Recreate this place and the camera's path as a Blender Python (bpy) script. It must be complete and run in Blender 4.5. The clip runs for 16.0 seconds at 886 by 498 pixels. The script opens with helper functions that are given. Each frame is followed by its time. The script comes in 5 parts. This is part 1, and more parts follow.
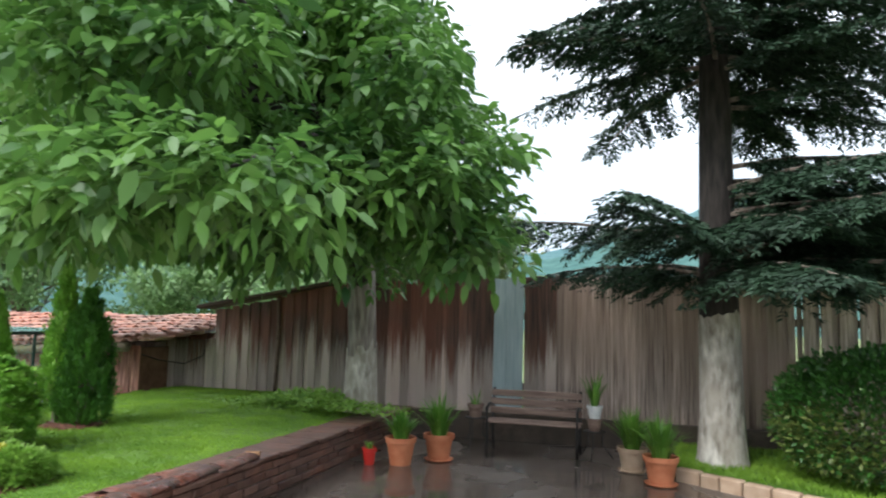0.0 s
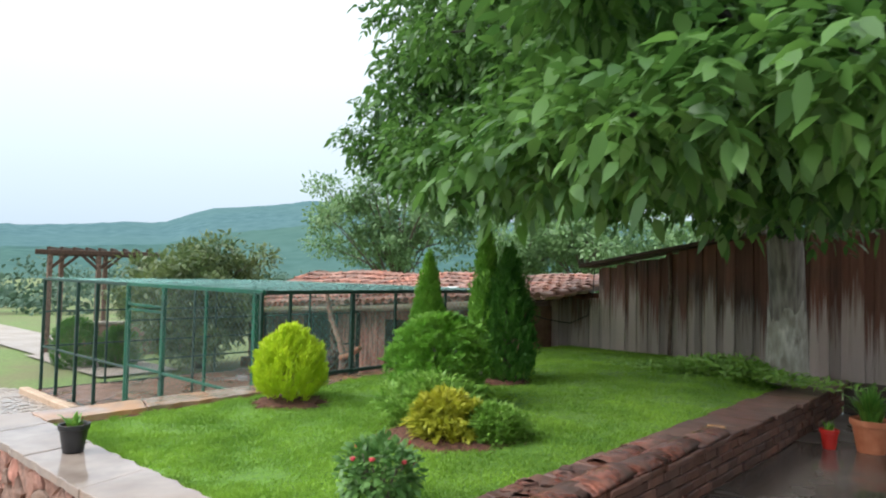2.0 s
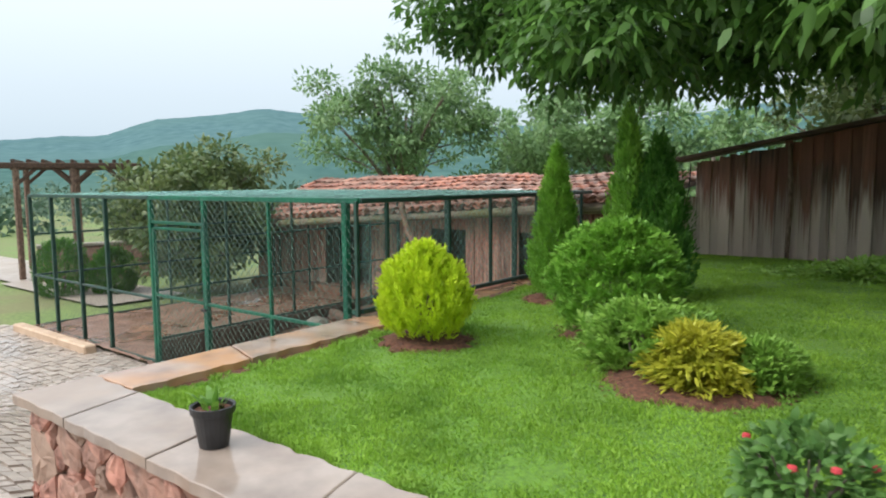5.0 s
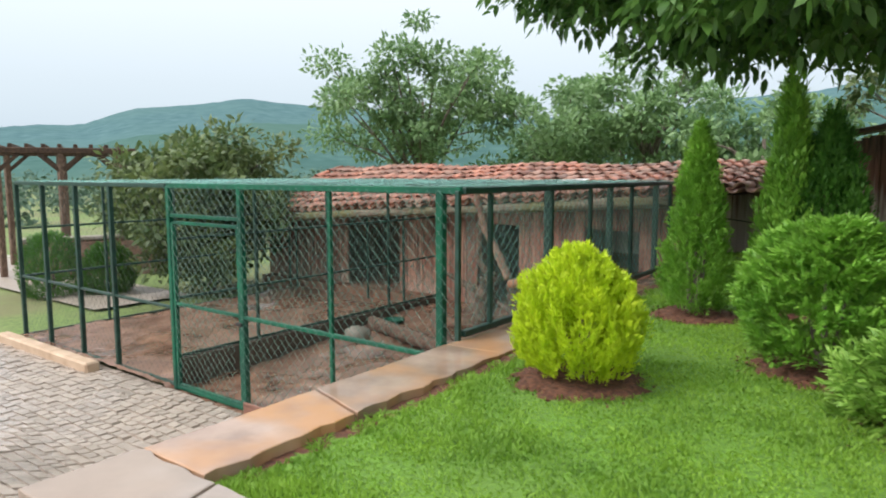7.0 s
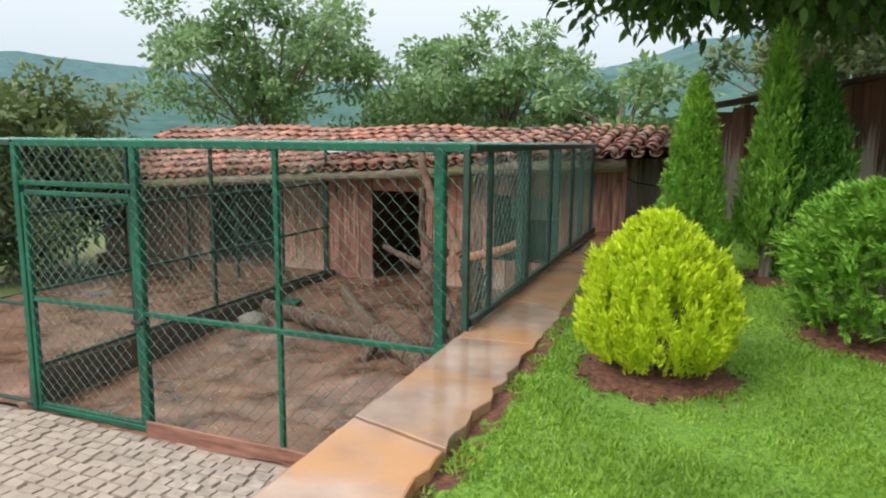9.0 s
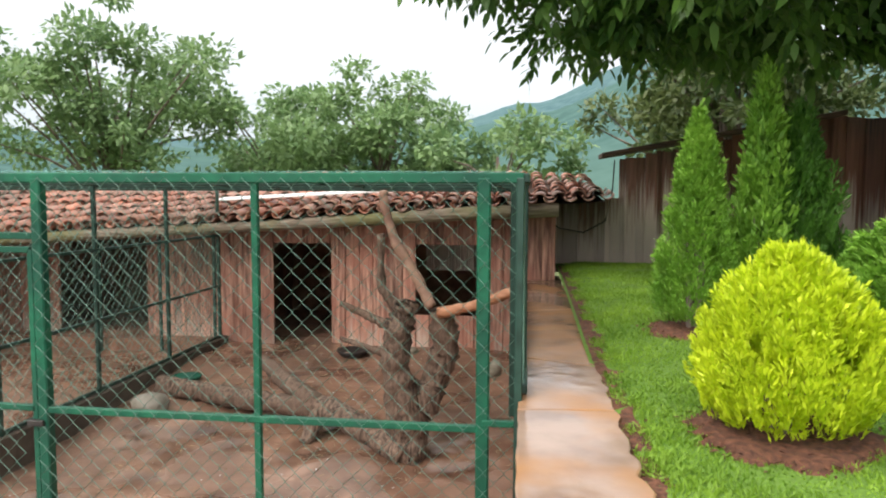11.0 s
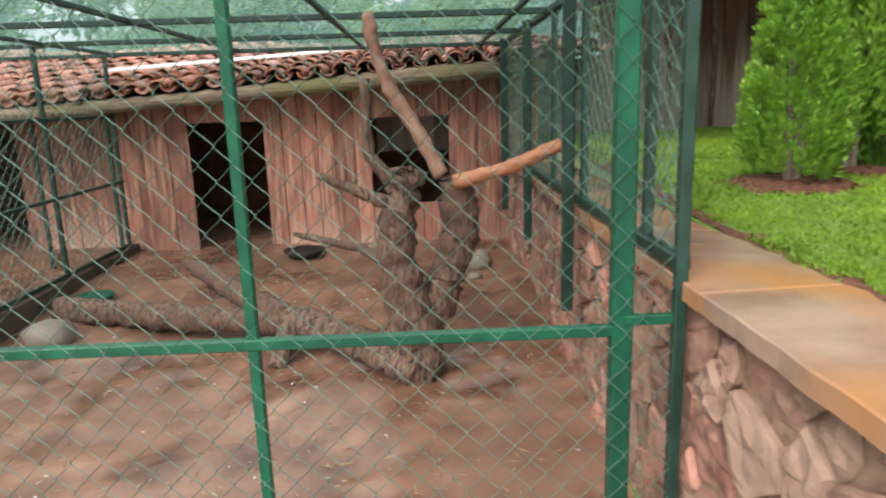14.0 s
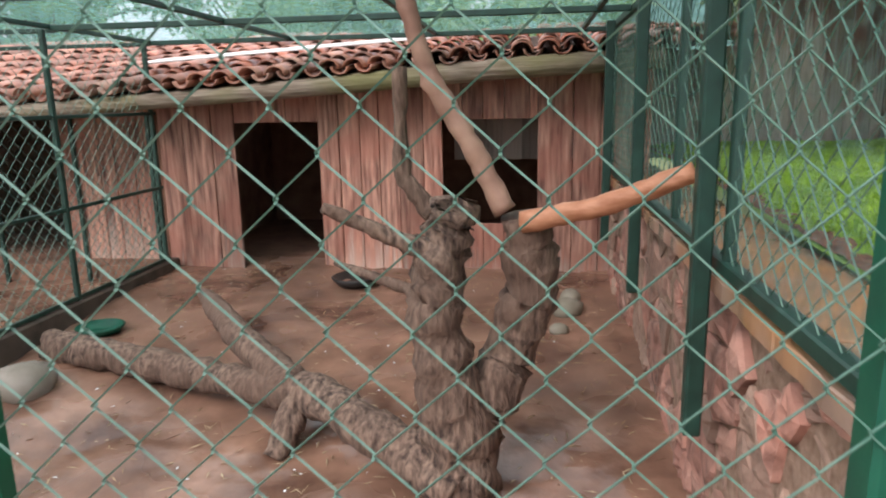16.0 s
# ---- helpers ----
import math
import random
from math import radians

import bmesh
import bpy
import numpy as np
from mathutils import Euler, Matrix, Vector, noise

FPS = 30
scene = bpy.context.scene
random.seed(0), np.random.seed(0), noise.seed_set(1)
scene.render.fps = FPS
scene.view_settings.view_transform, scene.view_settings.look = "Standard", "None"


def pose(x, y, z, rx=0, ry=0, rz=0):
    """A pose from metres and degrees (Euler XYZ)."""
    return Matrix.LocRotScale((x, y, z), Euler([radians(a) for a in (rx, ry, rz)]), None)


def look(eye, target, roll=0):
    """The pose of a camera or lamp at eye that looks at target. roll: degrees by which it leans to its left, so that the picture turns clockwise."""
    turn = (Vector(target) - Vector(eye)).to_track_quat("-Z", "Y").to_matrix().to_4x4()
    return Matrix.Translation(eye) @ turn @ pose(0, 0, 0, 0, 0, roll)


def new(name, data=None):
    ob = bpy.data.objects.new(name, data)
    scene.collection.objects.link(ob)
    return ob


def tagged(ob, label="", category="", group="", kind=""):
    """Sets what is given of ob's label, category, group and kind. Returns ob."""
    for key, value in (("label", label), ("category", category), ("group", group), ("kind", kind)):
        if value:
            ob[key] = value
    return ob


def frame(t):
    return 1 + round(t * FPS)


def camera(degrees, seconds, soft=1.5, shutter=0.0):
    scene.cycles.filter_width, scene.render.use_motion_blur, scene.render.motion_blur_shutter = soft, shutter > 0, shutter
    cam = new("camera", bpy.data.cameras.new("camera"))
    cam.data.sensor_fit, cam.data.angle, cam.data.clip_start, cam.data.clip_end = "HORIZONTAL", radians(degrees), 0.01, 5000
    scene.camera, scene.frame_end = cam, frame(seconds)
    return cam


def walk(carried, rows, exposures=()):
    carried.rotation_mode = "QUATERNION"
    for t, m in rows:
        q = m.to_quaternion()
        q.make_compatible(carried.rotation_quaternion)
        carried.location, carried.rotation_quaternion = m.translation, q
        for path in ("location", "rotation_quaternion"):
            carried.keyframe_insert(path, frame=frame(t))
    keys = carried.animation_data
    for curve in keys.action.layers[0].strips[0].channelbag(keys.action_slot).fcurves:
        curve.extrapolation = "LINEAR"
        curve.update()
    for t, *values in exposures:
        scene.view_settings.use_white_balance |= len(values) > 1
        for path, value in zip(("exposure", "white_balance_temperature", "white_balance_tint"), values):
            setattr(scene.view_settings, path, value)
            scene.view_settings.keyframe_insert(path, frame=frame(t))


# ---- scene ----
cam = camera(66.6, 16.0, 2.0, 0.25)
METRES, EYE, TILT, LEAN, TURN = 11.0, 1.65, 0.0, 0.0, 16.7
ROWS = [
    (0.0, 0.0, 0.0, 0.0, -0.17, 6.1, -1.55),
    (0.5, -0.0252, 0.0095, -0.0003, 6.75, 7.09, -1.24),
    (1.0, -0.0562, 0.0209, -0.0022, 16.15, 6.04, -2.02),
    (1.5, -0.0876, 0.0305, -0.0032, 23.55, 5.12, -2.11),
    (2.0, -0.1236, 0.0365, -0.0057, 25.36, 2.16, -1.31),
    (2.5, -0.1548, 0.0434, -0.0085, 26.35, -0.87, -0.69),
    (3.0, -0.1888, 0.0539, -0.0086, 26.76, -1.74, 0.02),
    (3.5, -0.2216, 0.0608, -0.0111, 25.68, -3.28, 0.01),
    (6.0, -0.3845, 0.1481, -0.0146, 20.58, -6.19, 0.94),
    (6.5, -0.4136, 0.1698, -0.0185, 22.55, -6.1, 0.54),
    (7.0, -0.4505, 0.1884, -0.0174, 20.09, -6.42, 0.08),
    (7.5, -0.4862, 0.2064, -0.0192, 19.52, -6.28, 0.09),
    (8.0, -0.517, 0.2166, -0.0201, 18.19, -6.59, 0.27),
    (8.5, -0.5399, 0.2233, -0.022, 10.03, -6.19, 0.01),
    (9.0, -0.5693, 0.2415, -0.0247, 4.47, -9.09, -0.53),
    (11.5, -0.6771, 0.3248, -0.045, -13.31, -3.71, 0.11),
    (12.0, -0.6885, 0.3403, -0.0552, -17.17, -7.0, 0.24),
    (12.5, -0.6931, 0.3572, -0.064, -21.19, -8.08, 0.44),
    (13.0, -0.7021, 0.3835, -0.0759, -25.41, -11.54, -0.7),
    (13.5, -0.7044, 0.406, -0.0749, -26.09, -12.5, 0.4),
    (14.0, -0.6969, 0.4331, -0.072, -18.42, -12.5, 1.8),
    (14.5, -0.6907, 0.4602, -0.0745, -14.99, -15.59, 1.67),
    (15.0, -0.6811, 0.4879, -0.0731, -13.58, -15.64, 2.07),
    (15.5, -0.6635, 0.5107, -0.0738, -12.4, -12.35, 2.13),
    (16.0, -0.6507, 0.532, -0.0725, -9.57, -12.35, 1.08),
]
walk(cam, [(t, pose(0, 0, EYE, TILT, LEAN, TURN) @ pose(METRES * x, METRES * y, METRES * z, 90 + pitch, roll, yaw)) for t, x, y, z, yaw, pitch, roll in ROWS], [(0.0, 1.42, 6150, 10), (1.5, 1.12, 6150, 10), (3.5, 0.95, 6250, 10), (7.0, 0.94, 6450, 11), (8.0, 0.87, 6520, 11.5), (9.0, 0.93, 6600, 12), (11.5, 1.2, 6950, 15), (12.5, 1.12, 7100, 16), (14.0, 1.25, 6900, 18), (15.5, 1.22, 6600, 19), (16.0, 1.3, 6450, 19)])

# ---- light ----
world = bpy.data.worlds.new("overcast_sky")
scene.world = world
world.use_nodes = True
wn, wl = world.node_tree.nodes, world.node_tree.links
wn.clear()
w_out, w_bg, w_sky = wn.new("ShaderNodeOutputWorld"), wn.new("ShaderNodeBackground"), wn.new("ShaderNodeTexSky")
w_sky.sky_type, w_sky.sun_disc = "NISHITA", False
w_sky.sun_elevation, w_sky.sun_rotation = radians(43), radians(213.7)
w_sky.air_density, w_sky.dust_density = 1.0, 4.0
# an overcast dome: bright overhead, duller and bluer towards the horizon
w_mix, w_co, w_sep, w_ramp = wn.new("ShaderNodeMix"), wn.new("ShaderNodeTexCoord"), wn.new("ShaderNodeSeparateXYZ"), wn.new("ShaderNodeValToRGB")
w_mix.data_type = "RGBA"
w_mix.inputs["Factor"].default_value = 0.85
w_el = w_ramp.color_ramp.elements
w_el[0].position, w_el[0].color = 0.0, (3.4, 4.2, 4.9, 1)
w_el[1].position, w_el[1].color = 1.0, (14.0, 14.4, 14.6, 1)
for w_p, w_c in ((0.12, (4.3, 4.9, 5.3, 1)), (0.35, (6.4, 6.8, 7.0, 1))):
    w_el.new(w_p).color = w_c
w_bg.inputs["Strength"].default_value = 0.1
wl.new(w_co.outputs["Generated"], w_sep.inputs["Vector"])
wl.new(w_sep.outputs["Z"], w_ramp.inputs["Fac"])
wl.new(w_ramp.outputs["Color"], w_mix.inputs["B"])
wl.new(w_sky.outputs["Color"], w_mix.inputs["A"])
wl.new(w_mix.outputs["Result"], w_bg.inputs["Color"])
wl.new(w_bg.outputs["Background"], w_out.inputs["Surface"])
sun = new("sun", bpy.data.lights.new("sun", "SUN"))
sun.data.energy, sun.data.angle, sun.data.color = 1.5, radians(25), (1.0, 0.97, 0.93)
sun.matrix_world = look((-17, -14, 20), (-5, 4, 0))


# ---- materials ----
def mat(name, c1, c2, c3=None, fine=9.0, big=0.7, rough=0.8, bump=0.3, stretch=(1, 1, 1), vary=0.0, wet=0.0, metal=0.0, spec=0.5, local=False, alt=None, wear=None):
    """Two colours in fine grain, a third in large stains, relief from the grain, and a change from piece to piece."""
    m = bpy.data.materials.new(name)
    m.use_nodes = True
    n, l = m.node_tree.nodes, m.node_tree.links
    p = n["Principled BSDF"]
    g = n.new("ShaderNodeTexCoord" if local else "ShaderNodeNewGeometry")
    mp = n.new("ShaderNodeMapping")
    mp.inputs["Scale"].default_value = stretch
    l.new(g.outputs["Object" if local else "Position"], mp.inputs["Vector"])
    f, b = n.new("ShaderNodeTexNoise"), n.new("ShaderNodeTexNoise")
    f.inputs["Scale"].default_value, f.inputs["Detail"].default_value = fine, 6
    b.inputs["Scale"].default_value, b.inputs["Detail"].default_value = big, 3
    l.new(mp.outputs["Vector"], f.inputs["Vector"])
    l.new(g.outputs["Object" if local else "Position"], b.inputs["Vector"])
    r = n.new("ShaderNodeValToRGB")
    r.color_ramp.elements[0].position, r.color_ramp.elements[1].position = 0.32, 0.68
    r.color_ramp.elements[0].color, r.color_ramp.elements[1].color = (*c1, 1), (*c2, 1)
    l.new(f.outputs["Fac"], r.inputs["Fac"])
    col = r.outputs["Color"]
    ramp = n.new("ShaderNodeValToRGB")
    ramp.color_ramp.elements[0].position, ramp.color_ramp.elements[1].position = 0.42, 0.62
    l.new(b.outputs["Fac"], ramp.inputs["Fac"])
    if c3:
        mx = n.new("ShaderNodeMix")
        mx.data_type = "RGBA"
        mx.inputs["B"].default_value = (*c3, 1)
        half = n.new("ShaderNodeMath")
        half.operation, half.inputs[1].default_value = "MULTIPLY", 0.7
        l.new(ramp.outputs["Color"], half.inputs[0])
        l.new(half.outputs[0], mx.inputs["Factor"])
        l.new(col, mx.inputs["A"])
        col = mx.outputs["Result"]
    if wear:
        # pale weathering with a ragged upper edge: colour, height of the edge, raggedness
        wp, ws, wm, wk, wx = (n.new("ShaderNode" + q) for q in ("NewGeometry", "SeparateXYZ", "Math", "MapRange", "Mix"))
        l.new(wp.outputs["Position"], ws.inputs["Vector"])
        wm.operation, wm.inputs[1].default_value = "MULTIPLY_ADD", wear[2] * 3.2
        l.new(f.outputs["Fac"], wm.inputs[0])
        wo, wa = n.new("ShaderNodeObjectInfo"), n.new("ShaderNodeMath")
        wa.operation, wa.inputs[1].default_value = "MULTIPLY_ADD", 0.5
        l.new(wo.outputs["Random"], wa.inputs[0])
        l.new(ws.outputs["Z"], wa.inputs[2])
        l.new(wa.outputs[0], wm.inputs[2])
        wk.inputs["From Min"].default_value, wk.inputs["From Max"].default_value = wear[1] + 0.25 + wear[2] * 2.0, wear[1] + 0.25 + wear[2] * 1.1
        wk.inputs["To Min"].default_value, wk.inputs["To Max"].default_value = 0.05, 0.75
        l.new(wm.outputs[0], wk.inputs["Value"])
        wx.data_type = "RGBA"
        wx.inputs["B"].default_value = (*wear[0], 1)
        l.new(wk.outputs["Result"], wx.inputs["Factor"])
        l.new(col, wx.inputs["A"])
        col = wx.outputs["Result"]
    if alt:
        ai, ar, am = n.new("ShaderNodeObjectInfo"), n.new("ShaderNodeMapRange"), n.new("ShaderNodeMix")
        ar.inputs["From Min"].default_value, ar.inputs["From Max"].default_value = 0.25, 0.9
        l.new(ai.outputs["Random"], ar.inputs["Value"])
        am.data_type = "RGBA"
        am.blend_type = "MIX"
        ag = n.new("ShaderNodeMix")
        ag.data_type = "RGBA"
        ag.inputs["A"].default_value, ag.inputs["B"].default_value = tuple(0.45 * v for v in alt) + (1,), (*alt, 1)
        l.new(f.outputs["Fac"], ag.inputs["Factor"])
        l.new(ar.outputs["Result"], am.inputs["Factor"])
        l.new(col, am.inputs["A"])
        l.new(ag.outputs["Result"], am.inputs["B"])
        col = am.outputs["Result"]
    if vary:
        oi, hs, mr = n.new("ShaderNodeObjectInfo"), n.new("ShaderNodeHueSaturation"), n.new("ShaderNodeMapRange")
        isl, ad, fr = n.new("ShaderNodeNewGeometry"), n.new("ShaderNodeMath"), n.new("ShaderNodeMath")
        fr.operation = "FRACT"
        l.new(oi.outputs["Random"], ad.inputs[0])
        l.new(isl.outputs["Random Per Island"], ad.inputs[1])
        l.new(ad.outputs[0], fr.inputs[0])
        mr.inputs["To Min"].default_value, mr.inputs["To Max"].default_value = 1 - vary, 1 + vary
        l.new(fr.outputs[0], mr.inputs["Value"])
        l.new(mr.outputs["Result"], hs.inputs["Value"])
        l.new(col, hs.inputs["Color"])
        col = hs.outputs["Color"]
    l.new(col, p.inputs["Base Color"])
    p.inputs["Metallic"].default_value = metal
    p.inputs["Specular IOR Level"].default_value = spec
    rr = n.new("ShaderNodeMapRange")
    rr.inputs["To Min"].default_value, rr.inputs["To Max"].default_value = max(rough - wet, 0.04), rough
    l.new(ramp.outputs["Color"], rr.inputs["Value"])
    l.new(rr.outputs["Result"], p.inputs["Roughness"])
    if bump:
        bp = n.new("ShaderNodeBump")
        bp.inputs["Strength"].default_value, bp.inputs["Distance"].default_value = bump, 0.02
        l.new(f.outputs["Fac"], bp.inputs["Height"])
        l.new(bp.outputs["Normal"], p.inputs["Normal"])
    return m


def leafy(name, c1, c2, rough=0.45, through_light=0.35, scale=1.2, single=0.5):
    """Leaves: a colour from leaf to leaf, gloss, and light that passes through."""
    m = bpy.data.materials.new(name)
    m.use_nodes = True
    n, l = m.node_tree.nodes, m.node_tree.links
    p, out = n["Principled BSDF"], n["Material Output"]
    g, no, mx, t, ms = (n.new("ShaderNode" + k) for k in ("NewGeometry", "TexNoise", "Mix", "BsdfTranslucent", "MixShader"))
    no.inputs["Scale"].default_value = scale
    l.new(g.outputs["Position"], no.inputs["Vector"])
    no.inputs["Detail"].default_value = 4
    hf, sp = n.new("ShaderNodeMix"), n.new("ShaderNodeMapRange")
    sp.inputs["From Min"].default_value, sp.inputs["From Max"].default_value = 0.3, 0.7
    l.new(no.outputs["Fac"], sp.inputs["Value"])
    hf.inputs["Factor"].default_value = single
    l.new(sp.outputs["Result"], hf.inputs["A"])
    l.new(g.outputs["Random Per Island"], hf.inputs["B"])
    mx.data_type = "RGBA"
    mx.inputs["A"].default_value, mx.inputs["B"].default_value = (*c1, 1), (*c2, 1)
    l.new(hf.outputs["Result"], mx.inputs["Factor"])
    l.new(mx.outputs["Result"], p.inputs["Base Color"])
    l.new(mx.outputs["Result"], t.inputs["Color"])
    p.inputs["Roughness"].default_value = rough
    ms.inputs["Fac"].default_value = through_light
    l.new(p.outputs["BSDF"], ms.inputs[1])
    l.new(t.outputs["BSDF"], ms.inputs[2])
    l.new(ms.outputs["Shader"], out.inputs["Surface"])
    return m


def netting(name, colour, open_share):
    """Woven shade net: threads with holes too small to tell apart."""
    m = bpy.data.materials.new(name)
    m.use_nodes = True
    n, l = m.node_tree.nodes, m.node_tree.links
    p, out = n["Principled BSDF"], n["Material Output"]
    g, no, r, t, ms = (n.new("ShaderNode" + k) for k in ("NewGeometry", "TexNoise", "MapRange", "BsdfTransparent", "MixShader"))
    no.inputs["Scale"].default_value, no.inputs["Detail"].default_value = 26, 5
    l.new(g.outputs["Position"], no.inputs["Vector"])
    r.inputs["From Min"].default_value, r.inputs["From Max"].default_value = 0.3, 0.7
    r.inputs["To Min"].default_value, r.inputs["To Max"].default_value = open_share - 0.2, open_share + 0.2
    l.new(no.outputs["Fac"], r.inputs["Value"])
    p.inputs["Base Color"].default_value, p.inputs["Roughness"].default_value = (*colour, 1), 0.5
    tl, mt = n.new("ShaderNodeBsdfTranslucent"), n.new("ShaderNodeMixShader")
    tl.inputs["Color"].default_value = (*colour, 1)
    mt.inputs["Fac"].default_value = 0.5
    l.new(p.outputs["BSDF"], mt.inputs[1])
    l.new(tl.outputs["BSDF"], mt.inputs[2])
    l.new(r.outputs["Result"], ms.inputs["Fac"])
    l.new(mt.outputs["Shader"], ms.inputs[1])
    l.new(t.outputs["BSDF"], ms.inputs[2])
    l.new(ms.outputs["Shader"], out.inputs["Surface"])
    return m


M_GRASS_SOIL = mat("turf", (0.06, 0.13, 0.015), (0.13, 0.27, 0.022), (0.10, 0.19, 0.025), fine=40, big=1.2, rough=0.9, bump=0.6)
M_BLADE = leafy("grass_blade", (0.10, 0.225, 0.02), (0.33, 0.53, 0.055), 0.6, 0.4, 1.8, 0.3)
M_COBBLE = mat("wet_cobble_stone", (0.27, 0.225, 0.19), (0.41, 0.35, 0.30), (0.33, 0.27, 0.22), fine=14, big=0.9, rough=0.42, bump=0.3, vary=0.13, wet=0.28)
M_JOINT = mat("cobble_joint_sand", (0.25, 0.205, 0.165), (0.36, 0.31, 0.26), fine=25, rough=0.65, bump=0.4, wet=0.3)
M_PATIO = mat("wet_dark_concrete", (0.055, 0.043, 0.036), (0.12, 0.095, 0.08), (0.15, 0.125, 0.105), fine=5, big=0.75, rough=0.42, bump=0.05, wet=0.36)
M_FLAG = mat("wet_flagstone", (0.22, 0.145, 0.105), (0.36, 0.255, 0.195), (0.42, 0.20, 0.07), fine=4, big=1.9, rough=0.26, bump=0.3, vary=0.16, wet=0.19)
# Front coping: the sky's reflection is put into this greyer stone colour.
M_FLAGGREY = mat("wet_flagstone_sky_grey", (0.19, 0.15, 0.125), (0.31, 0.255, 0.215), (0.27, 0.20, 0.15), fine=4, big=1.6, rough=0.22, bump=0.25, vary=0.14, wet=0.16)
M_STONE = mat("red_rubble_stone", (0.16, 0.075, 0.055), (0.48, 0.275, 0.21), (0.38, 0.165, 0.12), fine=12, big=6.0, rough=0.8, bump=1.0, vary=0.24, alt=(0.34, 0.23, 0.17))
M_MORTAR = mat("earth_mortar", (0.16, 0.095, 0.06), (0.31, 0.21, 0.15), fine=20, rough=0.95, bump=0.6)
M_MUD = mat("trodden_mud", (0.075, 0.036, 0.024), (0.32, 0.18, 0.122), (0.20, 0.11, 0.074), fine=3.0, big=1.1, rough=0.52, bump=1.0, wet=0.36)
M_EARTH = mat("bark_mulch", (0.05, 0.02, 0.012), (0.16, 0.065, 0.035), fine=35, rough=0.95, bump=0.8)
# Brown deepened for shade under the walnut crown; the pale wear is real.
M_PLANK = mat("weathered_plank_crown_shade", (0.017, 0.008, 0.006), (0.16, 0.07, 0.046), (0.18, 0.052, 0.026), fine=3.0, big=1.0, rough=0.8, bump=0.7, stretch=(12, 12, 0.45), vary=0.38, wear=((0.56, 0.465, 0.405), 1.15, 0.5))
# Grey wood, its colour lightened to offset the spruce's shade.
M_PLANKGREY = mat("grey_weathered_plank", (0.13, 0.092, 0.075), (0.56, 0.44, 0.375), (0.36, 0.25, 0.20), fine=3.0, big=0.9, rough=0.8, bump=0.7, stretch=(12, 12, 0.45), vary=0.24)
M_HUTWOOD = mat("red_stained_plank", (0.10, 0.031, 0.022), (0.60, 0.32, 0.23), (0.36, 0.13, 0.088), fine=3.2, big=3.2, rough=0.8, bump=0.8, stretch=(9, 9, 0.8), vary=0.25, wear=((0.60, 0.45, 0.37), -0.5, 0.4))
M_REDBOARD = mat("reddish_timber", (0.12, 0.05, 0.035), (0.30, 0.145, 0.10), fine=4, rough=0.7, bump=0.4, stretch=(0.8, 6, 6))
M_DARKWOOD = mat("dark_old_wood", (0.03, 0.018, 0.012), (0.09, 0.05, 0.03), fine=4, rough=0.85, bump=0.4, stretch=(1, 8, 8))
M_LOG = mat("barked_log", (0.028, 0.016, 0.012), (0.27, 0.18, 0.13), (0.12, 0.07, 0.048), fine=7, big=2.2, rough=0.9, bump=1.0, stretch=(6, 6, 1.6))
# Mud stain on the partition kerb; painted shade on the fence footing.
M_KERBDARK = mat("mud_and_shade_concrete", (0.045, 0.032, 0.024), (0.12, 0.088, 0.066), (0.08, 0.06, 0.045), fine=7, big=1.4, rough=0.85, bump=0.6)
M_MOSSLOG = mat("mossy_log", (0.14, 0.10, 0.07), (0.32, 0.26, 0.20), (0.16, 0.16, 0.05), fine=8, big=1.5, rough=0.9, bump=0.8, stretch=(0.5, 5, 5))
M_GREYBRANCH = mat("bare_brown_branch", (0.20, 0.10, 0.07), (0.40, 0.24, 0.17), fine=7, rough=0.7, bump=0.5)
M_OLDTILE = mat("lichened_clay_tile", (0.05, 0.02, 0.015), (0.27, 0.10, 0.068), (0.13, 0.09, 0.075), fine=16, big=5, rough=0.5, bump=1.0, vary=0.3, wet=0.28)
M_PEELED = mat("peeled_branch", (0.30, 0.11, 0.05), (0.48, 0.22, 0.12), fine=8, rough=0.6, bump=0.6, stretch=(1, 3, 3))
M_BARK = mat("tree_bark", (0.075, 0.058, 0.045), (0.24, 0.195, 0.16), fine=4, rough=0.95, bump=0.9, stretch=(4, 4, 0.8))
M_BARKGREY = mat("grey_walnut_bark", (0.12, 0.10, 0.085), (0.33, 0.29, 0.25), fine=4, rough=0.95, bump=0.9, stretch=(5, 5, 0.8))
# Near-black bark for the spruce trunk and the walnut limbs.
M_BARKDARK = mat("near_black_bark", (0.011, 0.009, 0.008), (0.04, 0.032, 0.027), fine=5, rough=0.95, bump=0.9, stretch=(4, 4, 0.8))
M_WHITEWASH = mat("whitewashed_bark", (0.22, 0.19, 0.15), (0.66, 0.62, 0.55), (0.36, 0.32, 0.26), fine=6, big=3.5, rough=0.9, bump=0.9, stretch=(2.5, 2.5, 0.9))
M_TILE = mat("old_clay_roof_tile", (0.19, 0.06, 0.038), (0.44, 0.185, 0.115), (0.30, 0.205, 0.16), fine=7, big=1.6, rough=0.6, bump=0.35, vary=0.4, wet=0.2)
M_GREEN = mat("green_painted_steel", (0.003, 0.075, 0.042), (0.008, 0.125, 0.066), (0.005, 0.05, 0.034), fine=12, big=2, rough=0.38, bump=0.08, spec=0.35)
M_DKGREEN = mat("dark_green_painted_steel", (0.006, 0.028, 0.02), (0.014, 0.055, 0.04), fine=12, big=2, rough=0.45, bump=0.08)
M_WIRE = mat("green_coated_wire", (0.055, 0.135, 0.10), (0.11, 0.20, 0.155), fine=20, rough=0.4, bump=0)
M_NET = netting("green_shade_net", (0.22, 0.47, 0.41), 0.58)
